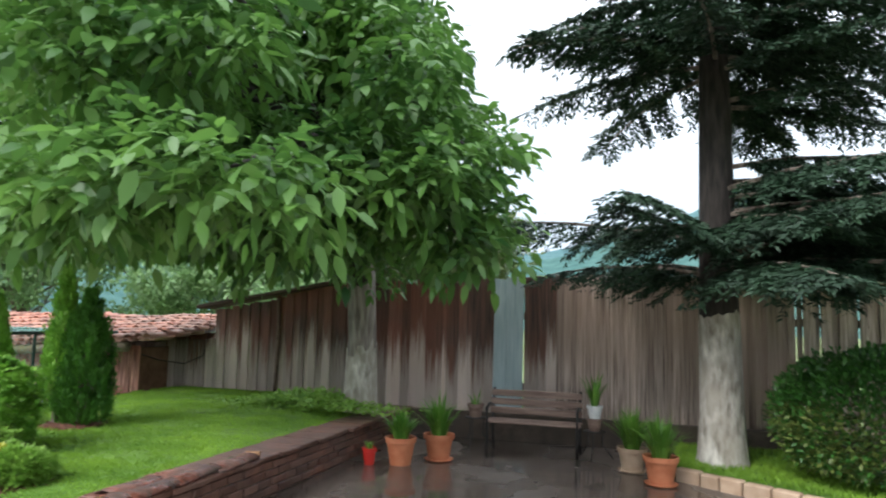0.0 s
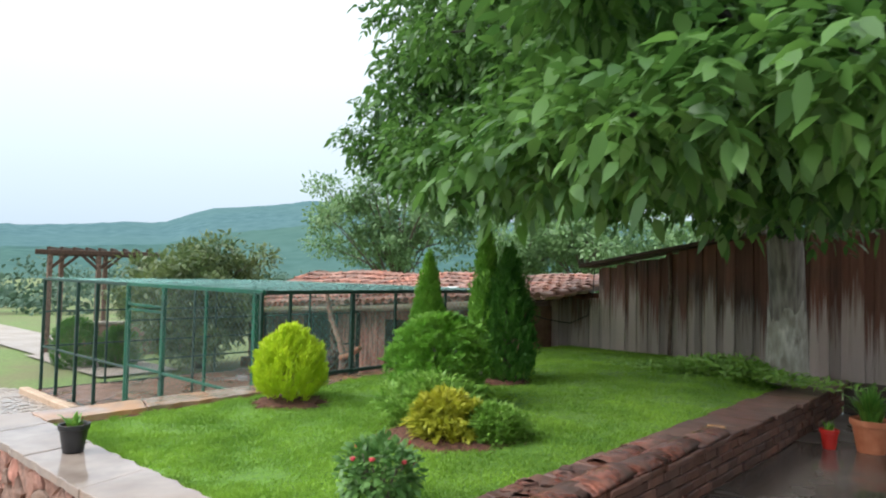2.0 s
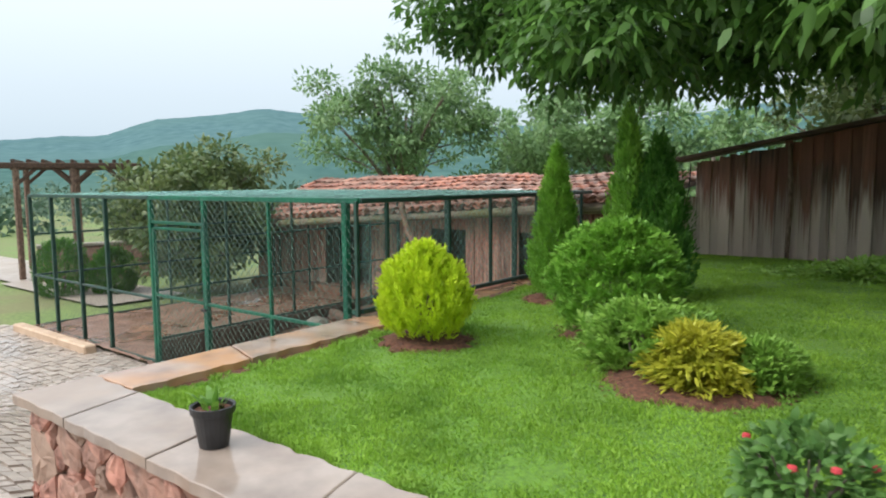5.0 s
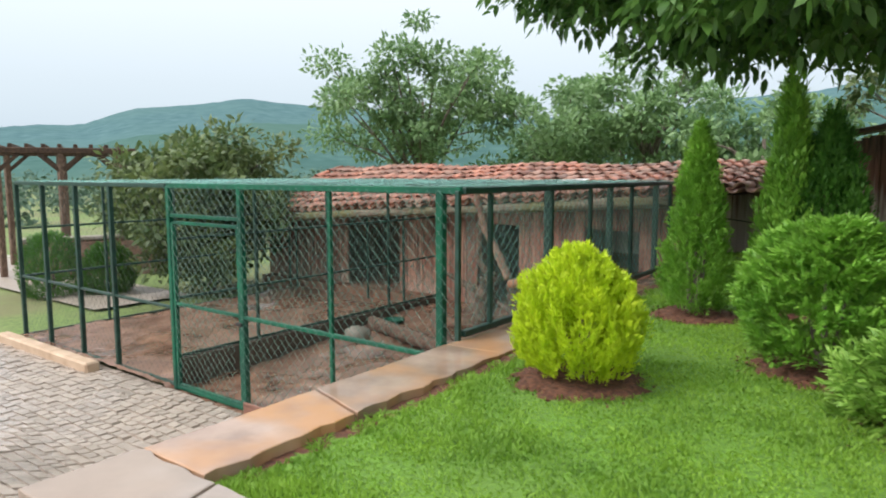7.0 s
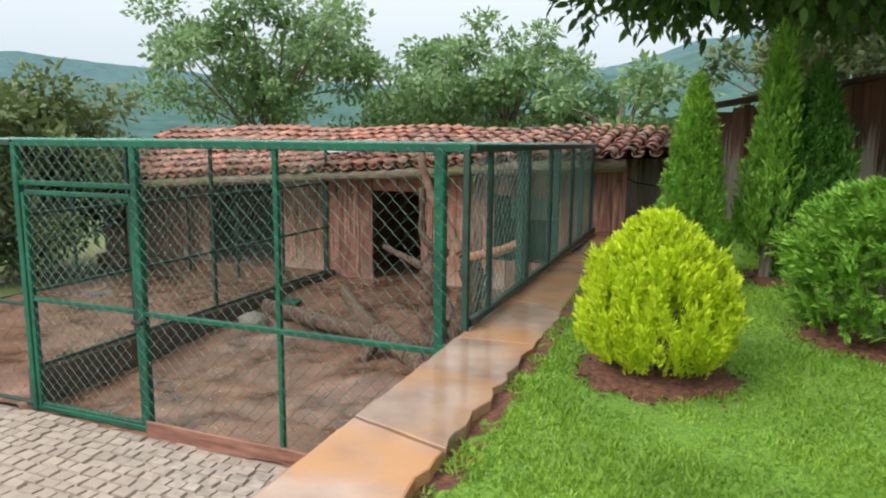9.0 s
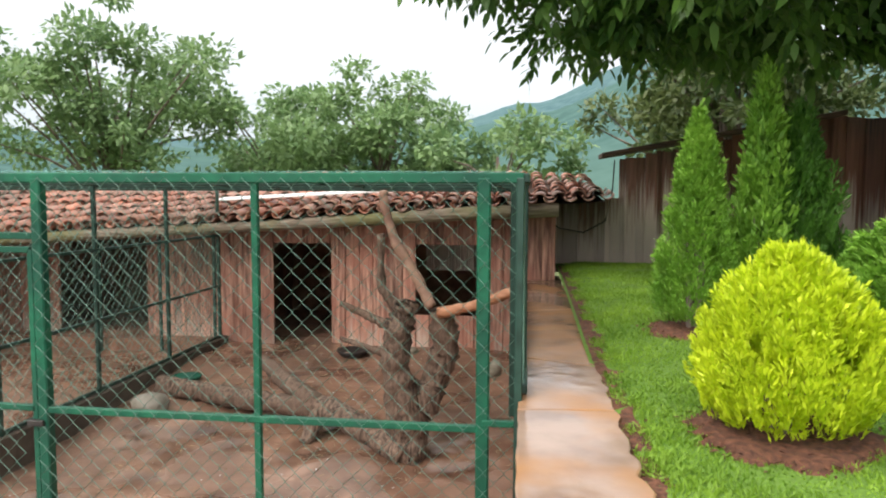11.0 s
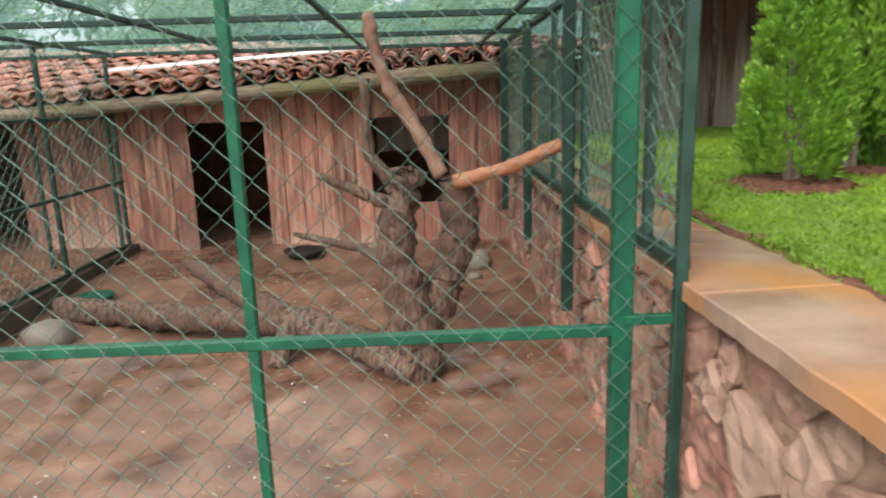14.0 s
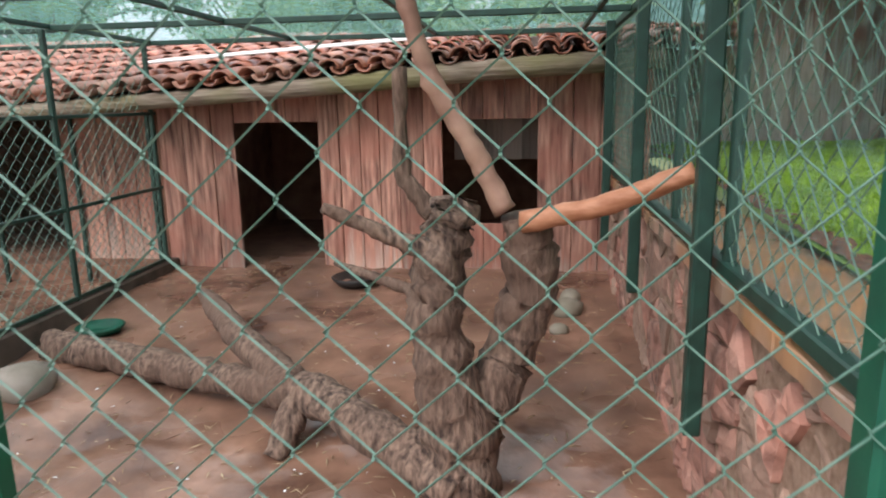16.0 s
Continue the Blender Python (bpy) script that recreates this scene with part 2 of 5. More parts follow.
M_SIDENET = netting("thin_green_net", (0.22, 0.40, 0.37), 0.84)
M_LITTER = mat("straw_bits", (0.20, 0.13, 0.07), (0.42, 0.31, 0.19), fine=30, rough=0.9, bump=0)
M_TERRA = mat("terracotta", (0.40, 0.12, 0.05), (0.52, 0.19, 0.09), fine=8, big=3, rough=0.65, bump=0.1)
M_RED = mat("red_plastic", (0.42, 0.02, 0.015), (0.5, 0.03, 0.02), rough=0.35, bump=0)
M_BLACK = mat("black_plastic", (0.012, 0.012, 0.013), (0.025, 0.025, 0.027), rough=0.4, bump=0)
M_WHITE = mat("white_plastic", (0.6, 0.6, 0.6), (0.75, 0.74, 0.72), rough=0.5, bump=0)
M_IRON = mat("black_iron", (0.010, 0.009, 0.009), (0.03, 0.025, 0.022), fine=15, rough=0.5, bump=0.1)
M_BENCHWOOD = mat("grey_bench_slat", (0.13, 0.075, 0.055), (0.28, 0.19, 0.15), fine=3, rough=0.6, bump=0.3, stretch=(0.8, 8, 8))
M_BLUE = mat("pale_blue_board", (0.30, 0.40, 0.42), (0.48, 0.56, 0.57), (0.30, 0.36, 0.37), fine=4, rough=0.8, bump=0.2, stretch=(6, 6, 0.6))
M_CONC = mat("damp_concrete", (0.20, 0.17, 0.14), (0.33, 0.29, 0.25), (0.17, 0.15, 0.10), fine=8, big=1.2, rough=0.8, bump=0.25, wet=0.2)
M_KERB = mat("tan_stone_kerb", (0.38, 0.26, 0.17), (0.52, 0.38, 0.27), fine=6, rough=0.7, bump=0.25, vary=0.15)
M_DARK = mat("dark_inside", (0.17, 0.08, 0.05), (0.30, 0.16, 0.105), fine=5, rough=0.95, bump=0.1)
M_BRICK = mat("old_dark_brick", (0.07, 0.028, 0.02), (0.19, 0.085, 0.055), (0.10, 0.06, 0.045), fine=8, big=2, rough=0.6, bump=0.5, vary=0.3, wet=0.2)
M_WALNUT = leafy("walnut_leaf", (0.014, 0.062, 0.015), (0.16, 0.32, 0.062), 0.46, 0.40, 1.1, 0.45)
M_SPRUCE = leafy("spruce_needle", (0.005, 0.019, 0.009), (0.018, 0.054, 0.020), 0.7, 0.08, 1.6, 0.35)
M_GOLD = leafy("golden_thuja_leaf", (0.36, 0.52, 0.016), (0.74, 0.85, 0.04), 0.55, 0.35, 5)
M_THUJA = leafy("green_thuja_leaf", (0.085, 0.25, 0.024), (0.31, 0.56, 0.075), 0.5, 0.32, 4)
M_THUJADK = leafy("dark_thuja_leaf", (0.028, 0.11, 0.014), (0.105, 0.27, 0.03), 0.55, 0.3, 3)
M_JUNIPER = leafy("juniper_leaf", (0.15, 0.32, 0.04), (0.35, 0.54, 0.10), 0.5, 0.35, 4)
M_GOLDJUN = leafy("golden_juniper_leaf", (0.33, 0.37, 0.03), (0.60, 0.57, 0.06), 0.5, 0.35, 4)
M_BOX = leafy("boxwood_leaf", (0.02, 0.09, 0.014), (0.07, 0.19, 0.03), 0.4, 0.25, 3)
M_BOXNEW = leafy("boxwood_new_leaf", (0.06, 0.11, 0.02), (0.19, 0.23, 0.055), 0.5, 0.25, 3)
M_FARLEAF = leafy("far_tree_leaf", (0.09, 0.19, 0.075), (0.29, 0.43, 0.18), 0.5, 0.4, 0.5)
M_FARDARK = leafy("dark_far_leaf", (0.05, 0.10, 0.035), (0.20, 0.25, 0.085), 0.45, 0.35, 0.8)
# Haze over the wooded slope is put into this dull leaf colour.
M_WOODS = leafy("hazy_woodland_leaf", (0.05, 0.105, 0.07), (0.11, 0.18, 0.115), 0.8, 0.2, 0.3)
M_IRIS = leafy("strap_leaf", (0.06, 0.18, 0.02), (0.18, 0.34, 0.05), 0.45, 0.3, 3)
M_ROSE = leafy("rose_leaf", (0.055, 0.15, 0.03), (0.17, 0.31, 0.08), 0.45, 0.35, 4)
M_PETAL = mat("red_rose_petal", (0.35, 0.02, 0.03), (0.5, 0.05, 0.06), rough=0.6, bump=0)
# Blue-green distance haze is mixed into both forest colours.
M_HILL = mat("distant_forest_haze_tint", (0.045, 0.095, 0.088), (0.075, 0.14, 0.128), (0.075, 0.135, 0.112), fine=0.12, big=0.006, rough=1.0, bump=0, spec=0)
M_HILLFAR = mat("far_forest_blue_haze", (0.062, 0.118, 0.128), (0.095, 0.165, 0.17), (0.085, 0.15, 0.148), fine=0.08, big=0.005, rough=1.0, bump=0, spec=0)
M_MEADOW = mat("mown_grass_far", (0.085, 0.135, 0.035), (0.16, 0.225, 0.06), (0.15, 0.13, 0.065), fine=12, big=0.5, rough=0.95, bump=0.3)


# ---- building blocks ----
def mesh_of(bm, material, name, smooth=False):
    me = bpy.data.meshes.new(name)
    bmesh.ops.recalc_face_normals(bm, faces=bm.faces[:])
    bm.to_mesh(me)
    bm.free()
    for f in me.polygons:
        f.use_smooth = smooth
    me.materials.append(material)
    return me


def part(name, bm, material, parent=None, label="", smooth=False):
    ob = new(name, mesh_of(bm, material, name, smooth))
    if parent:
        ob.parent = parent
    return tagged(ob, label)


def piece(name, me, parent, m):
    """One more object on a shared mesh, under its parent."""
    ob = new(name, me)
    ob.parent = parent
    ob.matrix_basis = m
    return ob


def thing(name, label, category, group="", kind="", at=(0, 0, 0)):
    ob = new(name)
    ob.empty_display_size = 0.1
    ob.location = at
    return tagged(ob, label, category, group, kind)


def box(bm, x0, x1, y0, y1, z0, z1, bevel=0.0, m=None):
    r = bmesh.ops.create_cube(bm, size=1, matrix=Matrix.Translation(((x0 + x1) / 2, (y0 + y1) / 2, (z0 + z1) / 2)) @ Matrix.Diagonal((x1 - x0, y1 - y0, z1 - z0, 1)))
    vs = r["verts"]
    if m:
        bmesh.ops.transform(bm, matrix=m, verts=vs)
    if bevel:
        es = list({e for v in vs for e in v.link_edges})
        bmesh.ops.bevel(bm, geom=es, offset=bevel, segments=1, affect="EDGES")
    return vs


def cube(x0, x1, y0, y1, z0, z1, bevel=0.0):
    bm = bmesh.new()
    box(bm, x0, x1, y0, y1, z0, z1, bevel)
    return bm


def tube(bm, pts, radii, sides=8, cap=True):
    """A round bar along pts, with a radius for each."""
    pts = [Vector(p) for p in pts]
    rings = []
    ref = Vector((0.31, 0.17, 0.93))
    for i, p in enumerate(pts):
        d = (pts[min(i + 1, len(pts) - 1)] - pts[max(i - 1, 0)]).normalized()
        u = d.cross(ref)
        u = (u if u.length > 0.1 else d.cross(Vector((1, 0, 0)))).normalized()
        v = d.cross(u)
        r = radii[i] if not isinstance(radii, (int, float)) else radii
        rings.append([bm.verts.new(p + r * (math.cos(a) * u + math.sin(a) * v)) for a in (2 * math.pi * k / sides for k in range(sides))])
    for a, b in zip(rings, rings[1:]):
        for k in range(sides):
            bm.faces.new((a[k], a[(k + 1) % sides], b[(k + 1) % sides], b[k]))
    if cap:
        bm.faces.new(rings[0][::-1])
        bm.faces.new(rings[-1])
    return bm


def lathe(bm, profile, sides=24, at=(0, 0, 0)):
    """A turned shape from (radius, height) pairs."""
    rings = [[bm.verts.new((at[0] + r * math.cos(2 * math.pi * k / sides), at[1] + r * math.sin(2 * math.pi * k / sides), at[2] + z)) for k in range(sides)] for r, z in profile]
    for a, b in zip(rings, rings[1:]):
        for k in range(sides):
            bm.faces.new((a[k], a[(k + 1) % sides], b[(k + 1) % sides], b[k]))
    bm.faces.new(rings[0][::-1])
    bm.faces.new(rings[-1])
    return bm


def raw(name, verts, faces, material, parent=None, label="", smooth=False):
    me = bpy.data.meshes.new(name)
    me.from_pydata(verts, [], faces)
    me.materials.append(material)
    if smooth:
        me.polygons.foreach_set("use_smooth", [True] * len(me.polygons))
    ob = new(name, me)
    if parent:
        ob.parent = parent
    return tagged(ob, label)


def leaves(name, pos, direction, length, width, material, parent, label="", fold=0.25, droop=0.0, ovate=False, flat=False):
    """Many folded leaves: pos and direction are n x 3, length and width n."""
    n = len(pos)
    d = direction / np.maximum(np.linalg.norm(direction, axis=1, keepdims=True), 1e-6)
    up = np.random.normal(0, 0.45, (n, 3)) + (0, 0, 1)
    s = np.cross(d, up)
    s /= np.maximum(np.linalg.norm(s, axis=1, keepdims=True), 1e-6)
    nn = np.cross(s, d)
    L, W = np.asarray(length).reshape(-1, 1) * np.ones((n, 1)), np.asarray(width).reshape(-1, 1) * np.ones((n, 1))
    drop = np.array((0, 0, 1)) * L * droop
    if ovate:
        m1, m2 = pos + d * L * 0.28 + nn * W * fold, pos + d * L * 0.64 + nn * W * fold - drop * 0.35
        v = np.stack([pos, m1 + s * W * 0.44, m1 - s * W * 0.44, m2 + s * W * 0.42, m2 - s * W * 0.42, pos + d * L - drop], axis=1).reshape(-1, 3)
        k = (np.arange(n) * 6)[:, None]
        f = np.concatenate([k + t for t in ((0, 2, 1), (1, 2, 4), (1, 4, 3), (3, 4, 5))], axis=0)
    elif flat:
        m1 = pos + d * L * 0.45 + nn * W * fold
        v = np.stack([pos, m1 + s * W / 2, m1 - s * W / 2, pos + d * L - drop], axis=1).reshape(-1, 3)
        k = (np.arange(n) * 4)[:, None]
        f = np.concatenate([k + (0, 2, 1), k + (1, 2, 3)], axis=0)
    else:
        v = np.stack([pos, pos + d * L * 0.45 + s * W / 2 + nn * W * fold, pos + d * L * 0.5, pos + d * L * 0.45 - s * W / 2 + nn * W * fold, pos + d * L - drop], axis=1).reshape(-1, 3)
        k = (np.arange(n) * 5)[:, None]
        f = np.concatenate([k + (0, 2, 1), k + (0, 3, 2), k + (1, 2, 4), k + (2, 3, 4)], axis=0)
    me = bpy.data.meshes.new(name)
    me.vertices.add(len(v))
    me.vertices.foreach_set("co", v.ravel())
    me.loops.add(len(f) * 3)
    me.loops.foreach_set("vertex_index", f.ravel().astype(np.int32))
    me.polygons.add(len(f))
    me.polygons.foreach_set("loop_start", np.arange(0, len(f) * 3, 3, dtype=np.int32))
    me.update(calc_edges=True)
    me.materials.append(material)
    ob = new(name, me)
    if parent:
        ob.parent = parent
    return tagged(ob, label)


def split_plane(length, height, pts):
    """Many-sided pieces round weighted points (u, v, size) that fill a rectangle: lists of (u, v)."""
    out = []
    for p in pts:
        poly = [(0, 0), (length, 0), (length, height), (0, height)]
        for q in pts:
            if q is p or abs(q[0] - p[0]) > 1.9 * (p[2] + q[2]) + 0.25 or abs(q[1] - p[1]) > 1.9 * (p[2] + q[2]) + 0.25:
                continue
            w = p[2] / (p[2] + q[2])
            mx, my, nx, ny = p[0] + (q[0] - p[0]) * w, p[1] + (q[1] - p[1]) * w, q[0] - p[0], q[1] - p[1]
            res = []
            for k in range(len(poly)):
                a, b = poly[k - 1], poly[k]
                da, db = (a[0] - mx) * nx + (a[1] - my) * ny, (b[0] - mx) * nx + (b[1] - my) * ny
                if (da < 0) != (db < 0):
                    t = da / (da - db)
                    res.append((a[0] + t * (b[0] - a[0]), a[1] + t * (b[1] - a[1])))
                if db < 0:
                    res.append(b)
            poly = res
            if not poly:
                break
        if len(poly) > 2:
            out.append(poly)
    return out


def cells(length, height, w, h, seed):
    """Pieces of about one size, set in rough rows."""
    rnd = random.Random(seed)
    nu, nv = max(1, round(length / w)), max(1, round(height / h))
    return split_plane(length, height, [((i + 0.5 + rnd.uniform(-0.38, 0.38) + (0.5 if j % 2 else 0)) * length / nu, (j + 0.5 + rnd.uniform(-0.36, 0.36)) * height / nv, max(w, h)) for j in range(-1, nv + 1) for i in range(-2, nu + 2)])


def rubble(length, height, seed):
    """Large flat stones with small chips between them."""
    rnd = random.Random(seed)
    pts = []
    for size, tries in ((0.17, 60), (0.12, 260), (0.075, 1500), (0.05, 1600)):
        for _ in range(int(tries * length / 4)):
            u, v = rnd.uniform(-0.1, length + 0.1), rnd.uniform(-0.1, height + 0.1)
            r = size * rnd.uniform(0.85, 1.15)
            if all(((u - a) / 1.25) ** 2 + ((v - b) / 0.85) ** 2 > (0.97 * (r + q)) ** 2 for a, b, q in pts):
                pts.append((u, v, r))
    return split_plane(length, height, pts)


def slab(poly, place, depth, proud, gap=0.008, round_off=0.015, rnd=random):
    """A stone from an outline, shrunk by the joint, with a broken face; place(u, v, out) gives the point."""
    cu, cv = sum(p[0] for p in poly) / len(poly), sum(p[1] for p in poly) / len(poly)
    bm = bmesh.new()
    rings = []
    rough = round_off if depth > 0.06 else 0.0
    for out, g, share in ((-depth, gap, 1), (proud - round_off * 0.6, gap, 1), (proud, gap + round_off, 1), (proud + rough * 0.5, gap + round_off, 0.55)):
        if share < 1 and not rough:
            continue
        ring = []
        for u, v in poly:
            d = math.hypot(u - cu, v - cv) or 1
            k = max(0.2, 1 - g * 1.35 / d) * share * (rnd.uniform(0.75, 1.2) if share < 1 else 1)
            ring.append(bm.verts.new(place(cu + (u - cu) * k, cv + (v - cv) * k, out + (rnd.uniform(-0.7, 0.7) * rough if out > 0 else 0))))
        rings.append(ring)
    n = len(poly)
    for a, b in zip(rings, rings[1:]):
        for k in range(n):
            bm.faces.new((a[k], a[(k + 1) % n], b[(k + 1) % n], b[k]))
    c = bm.verts.new(place(cu, cv, proud + rnd.uniform(-0.5, 1.0) * rough))
    for k in range(n):
        bm.faces.new((rings[-1][k], rings[-1][(k + 1) % n], c))
    return bm


def smooth(a):
    a = min(max(a, 0.0), 1.0)
    return a * a * (3 - 2 * a)


def ground_z(x, y):
    """The paved ground: nearly level by the house, falling to the cages and the lower garden."""
    z = -0.22 * smooth(-x / 8.0)
    a = smooth((-8.2 - x) / 4.0)
    b = smooth((y - 1.0) / 2.2) * smooth((-7.0 - x) / 0.8)
    return z - 0.49 * max(a, b)


def lawn_z(x, y):
    """Rising to the fence, lower along the coping, level with the brick wall's top."""
    z = 0.282 + 0.18 * smooth((y - 2) / 7.5) - 0.028 * (1 - smooth((x + 7.56) / 0.3))
    return z - max(0.0, z - 0.352) * smooth((x + 4.4) / 0.6)


# ---- ground and large structure ----
def sheet(name, x0, x1, y0, y1, step, zf, material, kind="structure", label="", category="", inside=None):
    """A ground sheet that follows zf."""
    nx, ny = max(1, round((x1 - x0) / step)), max(1, round((y1 - y0) / step))
    vs = [(x0 + (x1 - x0) * i / nx, y0 + (y1 - y0) * j / ny) for j in range(ny + 1) for i in range(nx + 1)]
    fs = [(j * (nx + 1) + i, j * (nx + 1) + i + 1, (j + 1) * (nx + 1) + i + 1, (j + 1) * (nx + 1) + i) for j in range(ny) for i in range(nx)]
    if inside:
        fs = [f for f in fs if inside(sum(vs[k][0] for k in f) / 4, sum(vs[k][1] for k in f) / 4)]
    ob = raw(name, [(x, y, zf(x, y)) for x, y in vs], fs, material, smooth=True)
    return tagged(ob, label, category, "", kind)


def build_ground():
    xs = [-2500, -600, -150, -60] + list(range(-40, 21, 1)) + [40, 150, 600, 2500]
    ys = [-2500, -600, -150, -60] + list(range(-30, 41, 1)) + [60, 150, 600, 2500]
    vs = [(x, y, ground_z(x, y) - 0.06 - (0.012 * min(max(-x - 24, 0), 400))) for y in ys for x in xs]
    n = len(xs)
    fs = [(j * n + i, j * n + i + 1, (j + 1) * n + i + 1, (j + 1) * n + i) for j in range(len(ys) - 1) for i in range(n - 1)]
    tagged(raw("ground", vs, fs, M_MEADOW, smooth=True), "mown green grass and earth reaching the hills", "ground", "", "structure")


def on_road(x, y):
    if x > -7.9:
        return -8 < y < 1.6
    if x > -15.6:
        return -8 < y < 4.30
    return (-8 < y < 4.1 + (x + 15.6) * 0.45) or (5.6 < y - (x + 15.6) * -0.05 < 7.4 and x < -16.2)


def build_retaining_walls():
    wall = thing("wall_retaining", "reddish rubble stone retaining wall with flagstone coping", "wall", kind="structure")
    side = thing("wall_side", "pink and tan rubble stone wall beside the aviary with wet orange flagstone coping", "wall", kind="structure")
    part("core", cube(-7.93, -3.55, 1.62, 1.90, -0.6, 0.27), M_MORTAR, wall)
    part("core", cube(-7.90, -7.60, 1.90, 9.6, -0.95, 0.27), M_MORTAR, side)
    rnd = random.Random(4)
    def ragged(poly):
        out = []
        for (ax, ay), (bx, by) in zip(poly, poly[1:] + poly[:1]):
            d = math.hypot(bx - ax, by - ay)
            out.append((ax, ay))
            if d > 0.06:
                k, j = rnd.uniform(0.35, 0.65), min(0.016, d * 0.12)
                out.append((ax + (bx - ax) * k + rnd.uniform(-j, j), ay + (by - ay) * k + rnd.uniform(-j, j)))
        return out

    for c in map(ragged, rubble(4.36, 0.86, 4)):
        part("stone", slab(c, lambda u, v, o: (-7.94 + u, 1.60 - o, -0.595 + v), 0.08, rnd.uniform(0.005, 0.045), 0.004, 0.012, rnd), M_STONE, wall)
    for c in map(ragged, rubble(7.4, 1.16, 9)):
        part("stone", slab(c, lambda u, v, o: (-7.885 - o, 1.57 + u, -0.895 + v), 0.08, rnd.uniform(0.005, 0.05), 0.004, 0.012, rnd), M_STONE, side)

    # coping flagstones, chipped at the edges, with joints that run askew
    def flag(owner, corners, free):
        poly = []
        for i, ((ax, ay), (bx, by)) in enumerate(zip(corners, corners[1:] + corners[:1])):
            n = max(2, round(math.hypot(bx - ax, by - ay) / 0.07))
            j = free[i]
            slow = rnd.uniform(0, 6)
            for k in range(n):
                w = j * math.sin(slow + k * 1.7) if 0 < k else 0
                out = (rnd.uniform(-j, j) + w) * 0.6
                if abs(bx - ax) > abs(by - ay):
                    poly.append((ax + (bx - ax) * k / n, ay + (by - ay) * k / n + out))
                else:
                    poly.append((ax + (bx - ax) * k / n + out, ay + (by - ay) * k / n))
        top = 0.318 + rnd.uniform(-0.004, 0.004)
        part("flagstone", slab(poly, lambda u, v, o: (u, v, top + o), 0.055, 0.0, 0.002, 0.006, rnd), M_FLAG if owner is side else M_FLAGGREY, owner)
    x, k0 = -7.99, 0.0
    while x < -3.75:
        w = min(rnd.uniform(0.6, 1.15), -3.62 - x)
        k1 = rnd.uniform(-0.07, 0.07) if x + w < -3.7 else 0.0
        flag(wall, [(x + 0.004 + k0, 1.51), (x + w - 0.004 + k1, 1.51), (x + w - 0.004 - k1, 1.97), (x + 0.004 - k0, 1.97)], (0.006, 0.003, 0.014, 0.003))
        x, k0 = x + w, k1
    y, k0 = 1.976, 0.0
    while y < 9.3:
        w = min(rnd.uniform(0.7, 1.4), 9.4 - y)
        k1 = rnd.uniform(-0.09, 0.09) if y + w < 9.3 else 0.0
        flag(side, [(-7.975, y + 0.004 + k0), (-7.545, y + 0.004 - k0), (-7.545, y + w - 0.004 - k1), (-7.975, y + w - 0.004 + k1)], (0.003, 0.016, 0.003, 0.005))
        y, k0 = y + w, k1


def fence_top(x):
    if x < -6.9:
        return 1.25
    return 1.76 + 0.46 * smooth((x + 6.9) / 2.6) + 0.12 * smooth((x + 4) / 3)


def build_fence():
    fence = thing("wall_fence", "weathered brown plank fence with gaps and whitish wear", "fence", kind="structure")
    rnd = random.Random(8)
    x, k = -9.2, 0
    while x < 6.6:
        w = rnd.uniform(0.07, 0.135)
        z0 = 0.33
        bm = bmesh.new()
        vs = box(bm, x - 0.010, x + w + 0.006, 9.70, 9.722, z0, fence_top(x) + rnd.uniform(-0.03, 0.03))
        y = 0.024 * (k % 2) + rnd.uniform(-0.004, 0.004)
        k += 1
        if 1.55 < x < 2.9 and rnd.random() < 0.3:
            for v in vs:
                v.co.x = x + (v.co.x - x) * 0.72
        lean = rnd.uniform(-0.008, 0.008)
        for v in vs:
            v.co.y += y
            v.co.x += lean * (v.co.z - 1)
        bmesh.ops.bevel(bm, geom=bm.edges[:], offset=0.003, segments=1, affect="EDGES")
        blue = -2.12 < x + w / 2 < -1.62
        part("plank", bm, M_BLUE if blue else (M_PLANKGREY if x > -1.25 else M_PLANK), fence, "pale blue painted board" if blue else "")
        x += w + (0.03 if blue and x + w > -1.70 else 0.0)
    # The footing's dark colour stands in for shade at the fence foot.
    part("footing", cube(-3.36, 6.6, 9.62, 9.80, -0.1, 0.365, 0.01), M_KERBDARK, fence, "concrete footing with shade in its dark colour")
    for z, a, b in ((0.75, -9.2, 6.6), (1.75, -6.5, 6.6)):
        part("rail", cube(a, b, 9.73, 9.80, z - 0.05, z + 0.05, 0.005), M_DARKWOOD, fence)
    bm = bmesh.new()
    box(bm, -7.05, -4.3, 9.50, 9.95, -0.03, 0.03, 0.006, Matrix.Translation((0, 0, 0)) @ Matrix(((1, 0, 0, 0), (0, 1, 0, 0), (0.175, 0, 1, 1.80 + 6.9 * 0.175), (0, 0, 0, 1))))
    part("cap_board", bm, M_DARKWOOD, fence)
    bm = bmesh.new()
    tube(bm, [(-5.62, 9.66, 0.45), (-5.60, 9.665, 1.2), (-5.63, 9.66, 1.95)], 0.028, 7)
    part("pole", bm, M_LOG, fence, "thin pale pole leaning on the planks")


